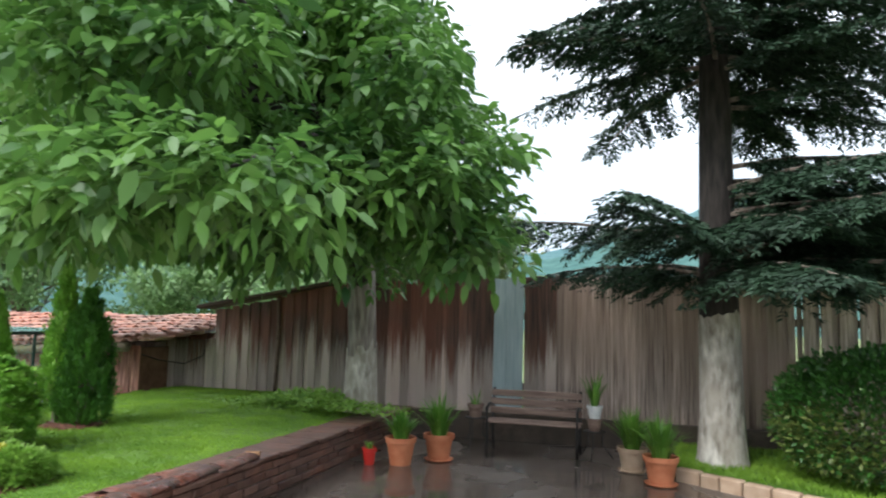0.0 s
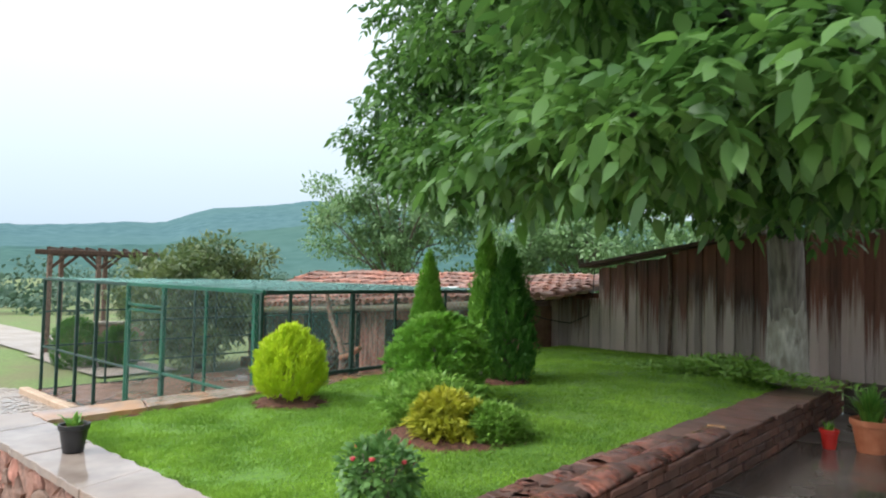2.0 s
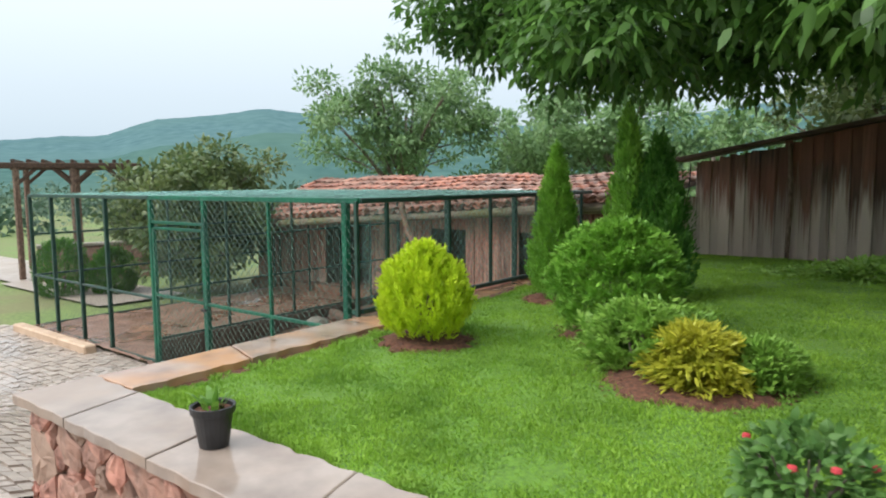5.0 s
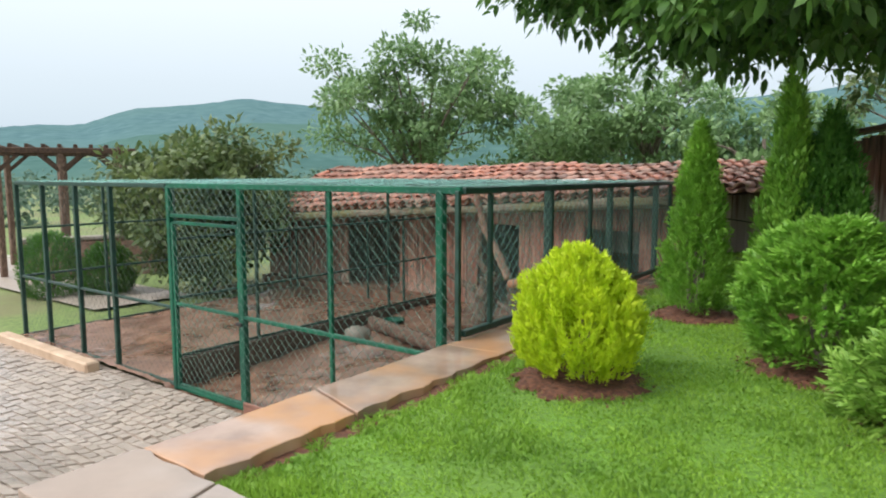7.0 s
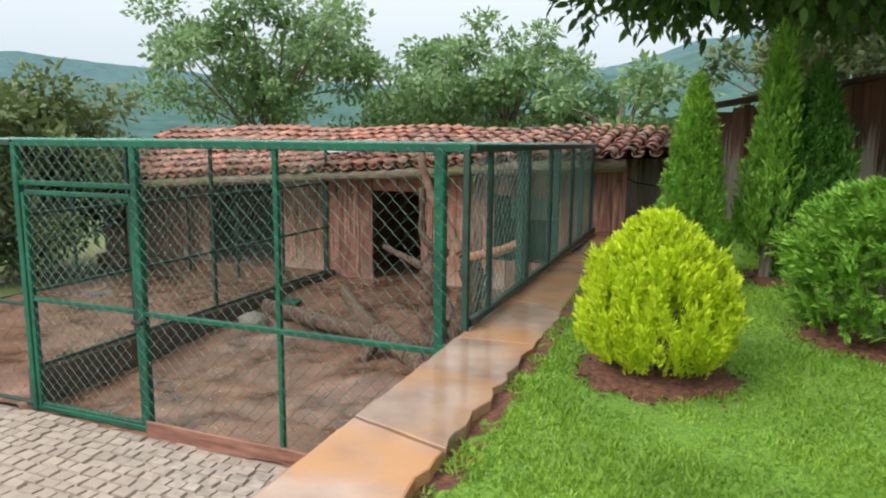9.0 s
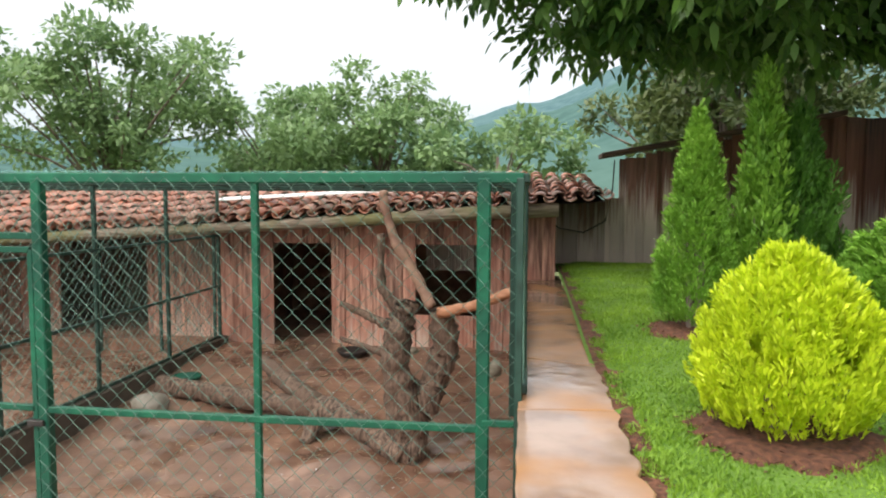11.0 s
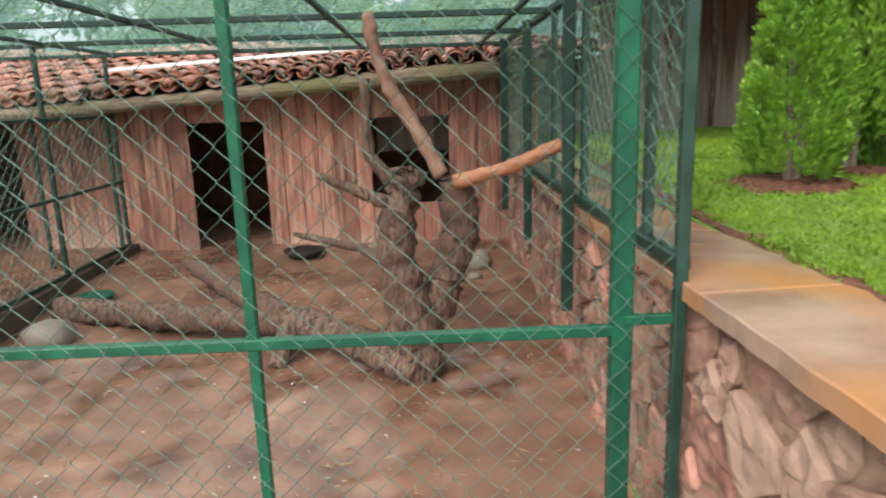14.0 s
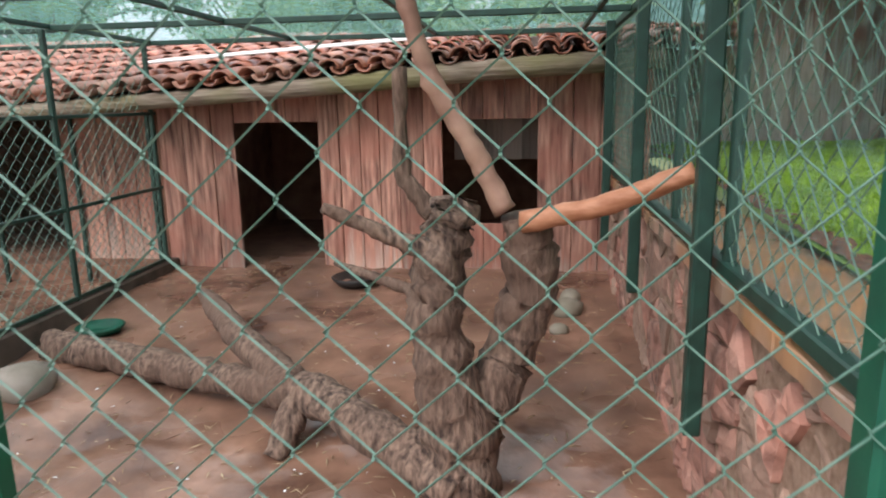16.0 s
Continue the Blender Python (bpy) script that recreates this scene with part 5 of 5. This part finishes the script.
def potted(name, label, at, r, h, material, plant, n, seed, saucer=False, leafm=None):
    t = thing(name, label, "potted plant", at=at)
    base = 0.0
    if saucer:
        bm = bmesh.new()
        lathe(bm, [(r * 0.8, 0), (r * 0.95, 0.025), (r * 0.90, 0.025), (0.01, 0.012)], 24)
        part("saucer", bm, material, t, smooth=True)
        base = 0.012
    ob = part("pot", pot_mesh(r, h, material), material, t, smooth=False)
    ob.location.z = base
    bm = bmesh.new()
    lathe(bm, [(r * 0.86, h * 0.87), (r * 0.5, h * 0.89), (0.01, h * 0.90)], 20)
    part("soil", bm, M_EARTH, t)
    if n:
        strap_plant(t, r, plant, h * 0.88, n, seed, leafm)
    return t


def build_bench():
    b = thing("garden_bench", "weathered slatted garden bench with black iron ends", "bench", at=(-1.37, 8.85, 0.0))
    for x in (-0.57, 0.57):
        bm = bmesh.new()
        tube(bm, [(x, -0.24, 0), (x, -0.20, 0.22), (x, -0.22, 0.38), (x, -0.24, 0.56), (x, -0.05, 0.60), (x, 0.16, 0.56)], 0.02, 7)
        tube(bm, [(x, 0.22, 0), (x, 0.14, 0.22), (x, 0.14, 0.40), (x, 0.19, 0.60), (x, 0.24, 0.78)], 0.02, 7)
        tube(bm, [(x, -0.21, 0.36), (x, 0.14, 0.36)], 0.018, 7)
        part("end_frame", bm, M_IRON, b, "black cast iron end frame", smooth=True)
    for y in (-0.19, -0.09, 0.01, 0.10):
        part("seat_slat", cube(-0.60, 0.60, y - 0.042, y + 0.042, 0.378, 0.402, 0.006), M_BENCHWOOD, b)
    for z, y in ((0.50, 0.145), (0.61, 0.17), (0.72, 0.20)):
        part("back_slat", cube(-0.60, 0.60, y - 0.012, y + 0.012, z - 0.042, z + 0.042, 0.006), M_BENCHWOOD, b)


def build_stand(x, y, h, seed):
    t = thing("plant_stand", "small black iron tripod plant stand", "plant stand", "stands beside the bench", at=(x, y, 0))
    bm = bmesh.new()
    lathe(bm, [(0.10, h - 0.012), (0.135, h - 0.012), (0.135, h), (0.02, h)], 20)
    part("plate", bm, M_IRON, t)
    for k in range(3):
        a = 2.1 * k + 0.4
        bm = bmesh.new()
        tube(bm, [(0.24 * math.cos(a), 0.24 * math.sin(a), 0), (0.10 * math.cos(a), 0.10 * math.sin(a), h * 0.5), (0.11 * math.cos(a), 0.11 * math.sin(a), h - 0.01)], 0.009, 6)
        part("leg", bm, M_IRON, t)


def build_right_bed():
    x0, y0, x1, y1 = 0.34, 8.0, 4.2, 5.6
    bed = raw("planting_bed", [(x0, y0, 0.10), (x0 + 0.02, 9.62, 0.13), (6.5, 9.62, 0.16), (6.5, y1, 0.12), (x1, y1, 0.10)], [(0, 1, 2, 3, 4)], M_GRASS_SOIL)
    tagged(bed, "strip of green grass under the spruce", "planting bed", "", "structure")
    rng = np.random.default_rng(41)
    n = 30000
    x, y = rng.uniform(0.35, 4.6, n), rng.uniform(5.8, 9.6, n)
    keep = (x - x0) * (y1 - y0) - (y - y0) * (x1 - x0) < -0.25
    x, y = x[keep], y[keep]
    n = len(x)
    d = np.stack([rng.normal(0, 0.5, n), rng.normal(0, 0.5, n), np.ones(n)], 1)
    tagged(leaves("grass", np.stack([x, y, np.full(n, 0.11)], 1), d, rng.uniform(0.04, 0.09, n), 0.012, M_BLADE, None), "short grass under the spruce", "grass", "", "stuff")
    kerb = thing("kerb", "curving tan stone kerb of the bed", "kerb", kind="structure")
    rnd = random.Random(6)
    L = math.hypot(x1 - x0, y1 - y0)
    a = math.degrees(math.atan2(y1 - y0, x1 - x0))
    u = 0.0
    while u < L:
        w = rnd.uniform(0.18, 0.3)
        me = mesh_of(cube(-w / 2 + 0.005, w / 2 - 0.005, -0.06, 0.06, -0.15, 0.10, 0.015), M_KERB, "kerb_stone")
        s = (u + w / 2) / L
        piece("kerb_stone", me, kerb, pose(x0 + (x1 - x0) * s, y0 + (y1 - y0) * s - 0.16 * math.sin(s * 3.1), 0.035 + rnd.uniform(-0.006, 0.006), 0, 0, a + rnd.uniform(-3, 3)))
        u += w


def build_patio_things():
    build_bench()
    build_right_bed()
    tb = "terracotta flower pot with dark green strap leaves"
    potted("flower_pot", tb, (-2.70, 7.52, 0), 0.18, 0.31, M_TERRA, 0.44, 130, 1)
    potted("flower_pot", "terracotta flower pot on a saucer with strap leaves", (-2.36, 7.92, 0), 0.185, 0.30, M_TERRA, 0.6, 130, 2, True)
    potted("red_pot", "small red plastic pot with a dry plant", (-3.02, 7.36, 0), 0.085, 0.19, M_RED, 0.16, 12, 3)
    potted("flower_pot", "brown clay pot with grassy light green leaves", (-0.14, 8.22, 0), 0.17, 0.26, M_KERB, 0.58, 170, 4, True)
    potted("flower_pot", "pinkish terracotta pot with arching grassy leaves", (0.16, 7.66, 0), 0.185, 0.29, M_TERRA, 0.55, 170, 5, True)
    build_stand(-2.12, 8.75, 0.42, 1)
    potted("glazed_pot", "brown glazed pot with white rim on the iron stand", (-2.12, 8.75, 0.42), 0.11, 0.17, M_BENCHWOOD, 0.3, 10, 6)
    build_stand(-0.60, 8.80, 0.34, 2)
    potted("glazed_pot", "brown glazed pot on the iron stand", (-0.60, 8.80, 0.34), 0.10, 0.15, M_BENCHWOOD, 0.3, 0, 7)
    potted("white_pot", "white plastic pot with an upright leafy plant", (-0.60, 8.80, 0.49), 0.10, 0.16, M_WHITE, 0.55, 26, 8)
    # fern-like ground cover by the walnut
    rng = np.random.default_rng(51)
    t = thing("ground_cover", "light green ferny ground cover by the trunk", "plants", at=(-4.4, 8.45, lawn_z(-4.4, 8.45)))
    n = 2600
    x, y = rng.normal(0, 0.55, n), rng.normal(0, 0.25, n)
    leaves("leaf_mat", np.stack([x, y, rng.uniform(0.02, 0.20, n) * np.exp(-(x * x) / 0.6)], 1), rng.normal(0, 1, (n, 3)) * (1, 1, 0.35), 0.10, 0.035, M_JUNIPER, t)


def build_wall_tiles():
    rnd = random.Random(17)
    big = tile_mesh(0.125, 0.58, 0.018, 0.88, M_OLDTILE, "old_tile")
    def old_tile(x, y, z, rz, rx=3.0, sc=1.0):
        ob = new("old_roof_tile", big)
        ob.matrix_basis = pose(x, y, z, rx, 0, rz) @ Matrix.Diagonal((sc, sc, sc * 0.46, 1))
        tagged(ob, "old weathered half-round roof tile lying on the wall", "roof tile", "tiles laid on the garden wall")
    for k in range(5):
        old_tile(-3.42 + rnd.uniform(-0.012, 0.012), 3.12 + 0.52 * k, 0.374 + 0.008 * (k % 2), rnd.uniform(-4, 4), 1.5, rnd.uniform(0.95, 1.05))
    for k in range(2):
        old_tile(-3.63 + rnd.uniform(-0.02, 0.02), 4.25 + 0.5 * k, 0.374, rnd.uniform(-8, 8), 1.0, 0.85)
    for k in range(16):
        bm = bmesh.new()
        box(bm, -0.04, 0.04, -0.05, 0.05, 0, 0.015, 0.004)
        for v in bm.verts:
            v.co += Vector((rnd.uniform(-0.015, 0.015), rnd.uniform(-0.015, 0.015), 0))
        ob = part("tile_shard", bm, M_OLDTILE, None)
        ob.matrix_basis = pose(rnd.uniform(-3.74, -3.5), rnd.uniform(2.9, 3.8), 0.376, 0, 0, rnd.uniform(0, 360))
        tagged(ob, "broken red roof tile shard on the wall", "tile shard", "broken shards")
    ob = part("pale_stone", cube(-0.07, 0.07, -0.03, 0.03, 0, 0.035, 0.008), M_FLAG, None)
    ob.matrix_basis = pose(-3.46, 5.62, 0.376, 0, 0, 20)
    tagged(ob, "small pale stone chip on the wall", "stone")


def build_small_things():
    t = potted("plant_pot", "black plastic nursery pot on the coping", (-6.40, 1.78, 0.32), 0.10, 0.19, M_BLACK, 0.16, 14, 61)
    rng = np.random.default_rng(62)
    # rose bush
    r = thing("rose_bush", "low leafy rose bush with small red blooms", "shrub", at=(-4.12, 2.52, lawn_z(-4.12, 2.52)))
    for k in range(9):
        a = k * 0.7
        bm = bmesh.new()
        tube(bm, [(0, 0, -0.03), (0.10 * math.cos(a), 0.10 * math.sin(a), 0.22), (0.16 * math.cos(a), 0.16 * math.sin(a), 0.30 + 0.02 * (k % 4))], [0.008, 0.006, 0.003], 5)
        part("cane", bm, M_BARK, r)
    n = 900
    p, d = ball_points(rng, n, 0.22, 0.22, 0.19, 0.35)
    leaves("foliage", p + (0, 0, 0.22), d + rng.normal(0, 0.6, (n, 3)), rng.uniform(0.04, 0.075, n), rng.uniform(0.024, 0.04, n), M_ROSE, r, ovate=True)
    for k in range(6):
        a = rng.uniform(0, 6.28)
        bm = bmesh.new()
        lathe(bm, [(0.006, 0), (0.016, 0.008), (0.014, 0.02), (0.004, 0.022)], 8, (0.19 * math.cos(a), 0.19 * math.sin(a), rng.uniform(0.24, 0.36)))
        part("bloom", bm, M_PETAL, r)
    # things on the aviary floor
    bm = bmesh.new()
    lathe(bm, [(0.13, 0), (0.19, 0.07), (0.175, 0.075), (0.12, 0.02), (0.01, 0.018)], 22)
    ob = part("water_bowl", bm, M_IRON, None, smooth=True)
    ob.location = (-9.85, 8.45, mud_z(-9.85, 8.45) - 0.005)
    tagged(ob, "dark shallow water bowl on the mud", "bowl")
    bm = bmesh.new()
    lathe(bm, [(0.12, 0), (0.15, 0.04), (0.14, 0.045), (0.11, 0.012), (0.01, 0.01)], 20)
    ob = part("feed_tray", bm, M_GREEN, None, smooth=True)
    ob.location = (-11.25, 7.35, mud_z(-11.25, 7.35) + 0.01)
    tagged(ob, "green plastic feed tray on the mud", "tray")
    for k, (x, y, s) in enumerate(((-11.15, 6.55, 0.16), (-8.28, 7.85, 0.11), (-8.25, 8.1, 0.08), (-8.35, 7.5, 0.06), (-9.2, 8.6, 0.07))):
        bm = bmesh.new()
        bmesh.ops.create_icosphere(bm, subdivisions=2, radius=s)
        for v in bm.verts:
            v.co *= 1 + 0.25 * noise.noise(v.co * 9 + Vector((k, 0, 0)))
            v.co.z *= 0.7
        ob = part("rock", bm, M_CONC, None, smooth=True)
        ob.location = (x, y, mud_z(x, y) + s * 0.3)
        tagged(ob, "grey-brown rough rock lying in the mud", "rock", "rocks on the aviary floor")


def build_litter():
    """Straw, twigs and droppings trodden into the mud."""
    rng = np.random.default_rng(99)
    n = 1500
    x, y = rng.uniform(-11.4, -8.0, n), rng.uniform(4.4, 8.8, n)
    z = np.array([mud_z(a, b) for a, b in zip(x, y)]) + 0.006
    d = rng.normal(0, 1, (n, 3)) * (1, 1, 0.06)
    tagged(leaves("straw_litter", np.stack([x, y, z], 1), d, rng.uniform(0.02, 0.09, n), rng.uniform(0.004, 0.010, n), M_LITTER, None), "bits of straw and twig trodden into the mud", "litter", "", "stuff")
    n = 130
    x, y = rng.uniform(-11.4, -8.0, n), rng.uniform(4.4, 8.8, n)
    z = np.array([mud_z(a, b) for a, b in zip(x, y)]) + 0.004
    tagged(leaves("feather_bits", np.stack([x, y, z], 1), rng.normal(0, 1, (n, 3)) * (1, 1, 0.1), rng.uniform(0.012, 0.03, n), rng.uniform(0.008, 0.014, n), M_WHITE, None), "small white feathers and droppings on the mud", "litter", "", "stuff")


def build_weeds():
    """Taller tufts along the edges of the lawn."""
    rng = np.random.default_rng(104)
    n = 9000
    u = rng.random(n)
    side = rng.random(n) < 0.6
    x = np.where(side, -7.53 + np.abs(rng.normal(0, 0.07, n)), -7.5 + 3.8 * u)
    y = np.where(side, 2.0 + 7.3 * u ** 1.3, 2.0 + np.abs(rng.normal(0, 0.06, n)))
    tuft = np.sin(x * 9) * np.sin(y * 7.3) + np.sin(y * 17 + x * 13)
    x, y = x[tuft > 0.1], y[tuft > 0.1]
    n = len(x)
    z = np.array([lawn_z(a, b) for a, b in zip(x, y)])
    d = np.stack([rng.normal(0, 0.6, n), rng.normal(0, 0.6, n), np.ones(n)], 1)
    tagged(leaves("edge_grass", np.stack([x, y, z - 0.004], 1), d, rng.uniform(0.03, 0.08, n), rng.uniform(0.004, 0.010, n), M_BLADE, None, droop=0.3), "longer grass and weeds along the coping", "grass", "", "stuff")


def build_lower_garden():
    # pergola
    p = thing("pergola", "dark brown timber pergola with braced posts", "pergola", at=(0, 0, 0))
    a, b = Vector((-20.3, 8.5, 1.95)), Vector((-21.35, 6.3, 1.95))
    d = (b - a).normalized()
    q = Vector((-d.y, d.x, 0))
    if q.x > 0:
        q = -q
    for o in (Vector((0, 0, 0)), q * 2.2):
        steel("beam", a + o - d * 0.3, b + o + d * 0.3, 0.14, M_DARKWOOD, p)
        for s in (0.02, 0.5, 0.98):
            c = a.lerp(b, s) + o
            steel("post", (c.x, c.y, -1.0), (c.x, c.y, 1.9), 0.12, M_LOG, p)
            for sg in (-1, 1):
                e = c + d * sg * 0.45
                if 0 < s + sg * 0.1 < 1:
                    steel("brace", (c.x, c.y, 1.5), (e.x, e.y, 1.92), 0.08, M_DARKWOOD, p)
    for k in range(9):
        c = a.lerp(b, k / 8)
        steel("rafter", c + Vector((0, 0, 0.11)), c + q * 2.2 + Vector((0, 0, 0.12)), 0.08, M_DARKWOOD, p)
    w = thing("wall_low", "low reddish stone wall with pale coping", "wall", kind="structure")
    s0, s1 = Vector((-19.4, 9.6, 0)), Vector((-20.6, 6.4, 0))
    bm = bmesh.new()
    bar(bm, s0 + Vector((0, 0, -0.45)), s1 + Vector((0, 0, -0.45)), 0.3, 1.0)
    part("body", bm, M_STONE, w)
    bm = bmesh.new()
    bar(bm, s0 + Vector((0, 0, 0.09)), s1 + Vector((0, 0, 0.09)), 0.38, 0.07)
    part("coping", bm, M_CONC, w, "pale concrete coping")
    for x, y, dd, h in ((-18.3, 6.0, 1.1, 1.15), (-17.7, 6.75, 0.95, 0.95)):
        thuja("ball_bush", "rounded green clipped bush in the lower garden", (x, y, ground_z(x, y) - 0.07), dd, h, dome, M_THUJADK, int(-x * 10), 900, 0.17, 0.03, 0.8, 26, 0.08)
    build_far_tree("broadleaf_tree", "dense dark olive-green broadleaf tree behind the pen", -16.5, 8.1, -0.75, 1.8, 1.95, M_FARDARK, 71, 0.15, 120, 0.10, -0.2, 0.38, 0.25)
    build_far_tree("fruit_tree", "airy grey-green fruit tree behind the hut", -16.7, 14.8, -0.3, 2.6, 2.6, M_FARLEAF, 72, 0.17, 64, 0.13, 1.0)
    build_far_tree("fruit_tree", "airy green fruit tree behind the hut", -14.3, 18.2, -0.3, 2.5, 2.3, M_FARLEAF, 73, 0.19, 52, 0.13, 0.8)
    build_far_tree("fruit_tree", "airy green fruit tree behind the hut", -11.5, 17.4, -0.3, 2.5, 2.2, M_FARLEAF, 74, 0.19, 52, 0.13, 0.7)
    build_far_tree("fruit_tree", "dark green fruit tree behind the plank fence", -4.6, 13.4, -0.2, 2.2, 2.3, M_FARDARK, 76, 0.16, 90, 0.14, 0.7, 0.36, 0.3)
    build_far_tree("fruit_tree", "low green fruit tree behind the fence", -8.6, 16.4, -0.2, 2.1, 1.7, M_FARLEAF, 75, 0.19, 40, 0.12, 0.5)
    # wood edge down the slope
    rng = np.random.default_rng(81)
    ps = []
    for k in range(150):
        az = radians(rng.uniform(22, 118))
        dist = rng.uniform(38, 95)
        r = rng.uniform(1.8, 3.4)
        c = np.array((-dist * math.sin(az), dist * math.cos(az), -3.2 - dist * 0.012 + rng.uniform(0, 1.5) + 0.02 * dist))
        q2, _ = ball_points(rng, 820, r, r, r * 1.2, 0.5)
        ps.append(q2 + c)
    P = np.concatenate(ps)
    n = len(P)
    tagged(leaves("woods", P, rng.normal(0, 1, (n, 3)), rng.uniform(0.28, 0.5, n), rng.uniform(0.2, 0.36, n), M_WOODS, None, flat=True), "wooded slope below the garden", "woods", "", "stuff")


def build_cobbles():
    rnd = random.Random(91)
    road = thing("cobbles", "wet pale cobble paving sloping to the aviary", "cobbles", kind="structure")
    shapes = []
    for k in range(6):
        bm = cube(-0.5, 0.5, -0.5, 0.5, -0.5, 0.5)
        for v in bm.verts:
            v.co.x += rnd.uniform(-0.09, 0.09)
            v.co.y += rnd.uniform(-0.09, 0.09)
            if v.co.z > 0:
                v.co.x, v.co.y = v.co.x * 0.88, v.co.y * 0.88
        shapes.append(mesh_of(bm, M_COBBLE, "cobble"))
    vs, fs = [], []
    quad = ((0, 1, 3, 2), (4, 6, 7, 5), (0, 4, 5, 1), (2, 3, 7, 6), (0, 2, 6, 4), (1, 5, 7, 3))
    y, row = -3.0, 0
    while y < 4.15:
        h = rnd.uniform(0.085, 0.11)
        x = -17.5 + 0.05 * (row % 2)
        while x < -3.0:
            w = rnd.uniform(0.09, 0.15)
            cx, cy = x + w / 2, y + h / 2 + 0.03 * math.sin(x * 0.9)
            x += w
            if not on_road(cx, cy) or (cx > -8.05 and cy > 1.45) or (cx > -7.95 and cy > 0.95):
                continue
            z = ground_z(cx, cy) + rnd.uniform(-0.008, 0.006)
            slope = math.degrees(math.atan((ground_z(cx, cy + 0.1) - ground_z(cx, cy - 0.1)) / 0.2))
            if -11.2 < cx < -8.3 and 3.25 < cy < 4.2:
                piece("cobble", rnd.choice(shapes), road, pose(cx, cy, z - 0.02, slope, 0, rnd.uniform(-5, 5)) @ Matrix.Diagonal((w - 0.007, h - 0.007, 0.05, 1)))
                continue
            b0 = len(vs)
            for sx in (-1, 1):
                for sy in (-1, 1):
                    for sz in (-1, 1):
                        k = 0.9 if sz > 0 else 1.0
                        px, py = cx + sx * (w / 2 - 0.003) * k + rnd.uniform(-0.004, 0.004), cy + sy * (h / 2 - 0.003) * k + rnd.uniform(-0.006, 0.006)
                        vs.append((px, py, (ground_z(px, py) + (z - ground_z(cx, cy)) + 0.006) if sz > 0 else z - 0.04))
            fs += [tuple(b0 + i for i in f) for f in quad]
        y += h
        row += 1
    ob = raw("cobble_field", vs, fs, M_COBBLE, road)
    tagged(ob, "", "", "", "stuff")
    strip = thing("pavement_strip", "wet tan flagstones along the foot of the wall", "pavement", kind="structure")
    for c in cells(4.4, 0.62, 0.6, 0.32, 95):
        part("flagstone", slab(c, lambda u, v, o: (-7.9 + u, 0.94 + v, ground_z(-7.9 + u, 0.94 + v) + 0.006 + o), 0.05, 0.0, 0.006, 0.008, rnd), M_FLAG, strip)


def build_cable():
    t = thing("cable", "thin black cable looping from the hut eave to the fence", "cable")
    bm = bmesh.new()
    pts = [(-7.75, 9.0, 1.02), (-7.55, 9.3, 0.90), (-7.25, 9.55, 0.84), (-6.98, 9.66, 0.98), (-6.90, 9.68, 1.35), (-6.88, 9.68, 1.72)]
    tube(bm, pts, 0.009, 6)
    part("wire", bm, M_IRON, t)


def build_screen():
    s = thing("mesh_screen", "dark green fine mesh screen closing the hut's old wing", "screen")
    for x in (-15.0, -14.1, -13.2, -12.4, -11.7):
        steel("post", (x, 8.92, -0.7), (x, 8.92, 0.80), 0.035, M_DKGREEN, s)
    for a, b in ((-14.98, -14.12), (-14.08, -13.22), (-13.18, -12.42), (-12.38, -11.72)):
        raw("fine_mesh", *chain_link(a, b, -0.6, 0.78, lambda u, z, o: (u, 8.91 + o, z), 0.07, 0.0016), M_DKGREEN, s)


build_walnut()
build_spruce()
build_boxwood()
build_patio_things()
build_wall_tiles()
build_small_things()
build_litter()
build_weeds()
build_lower_garden()
build_screen()
build_cable()
build_cobbles()
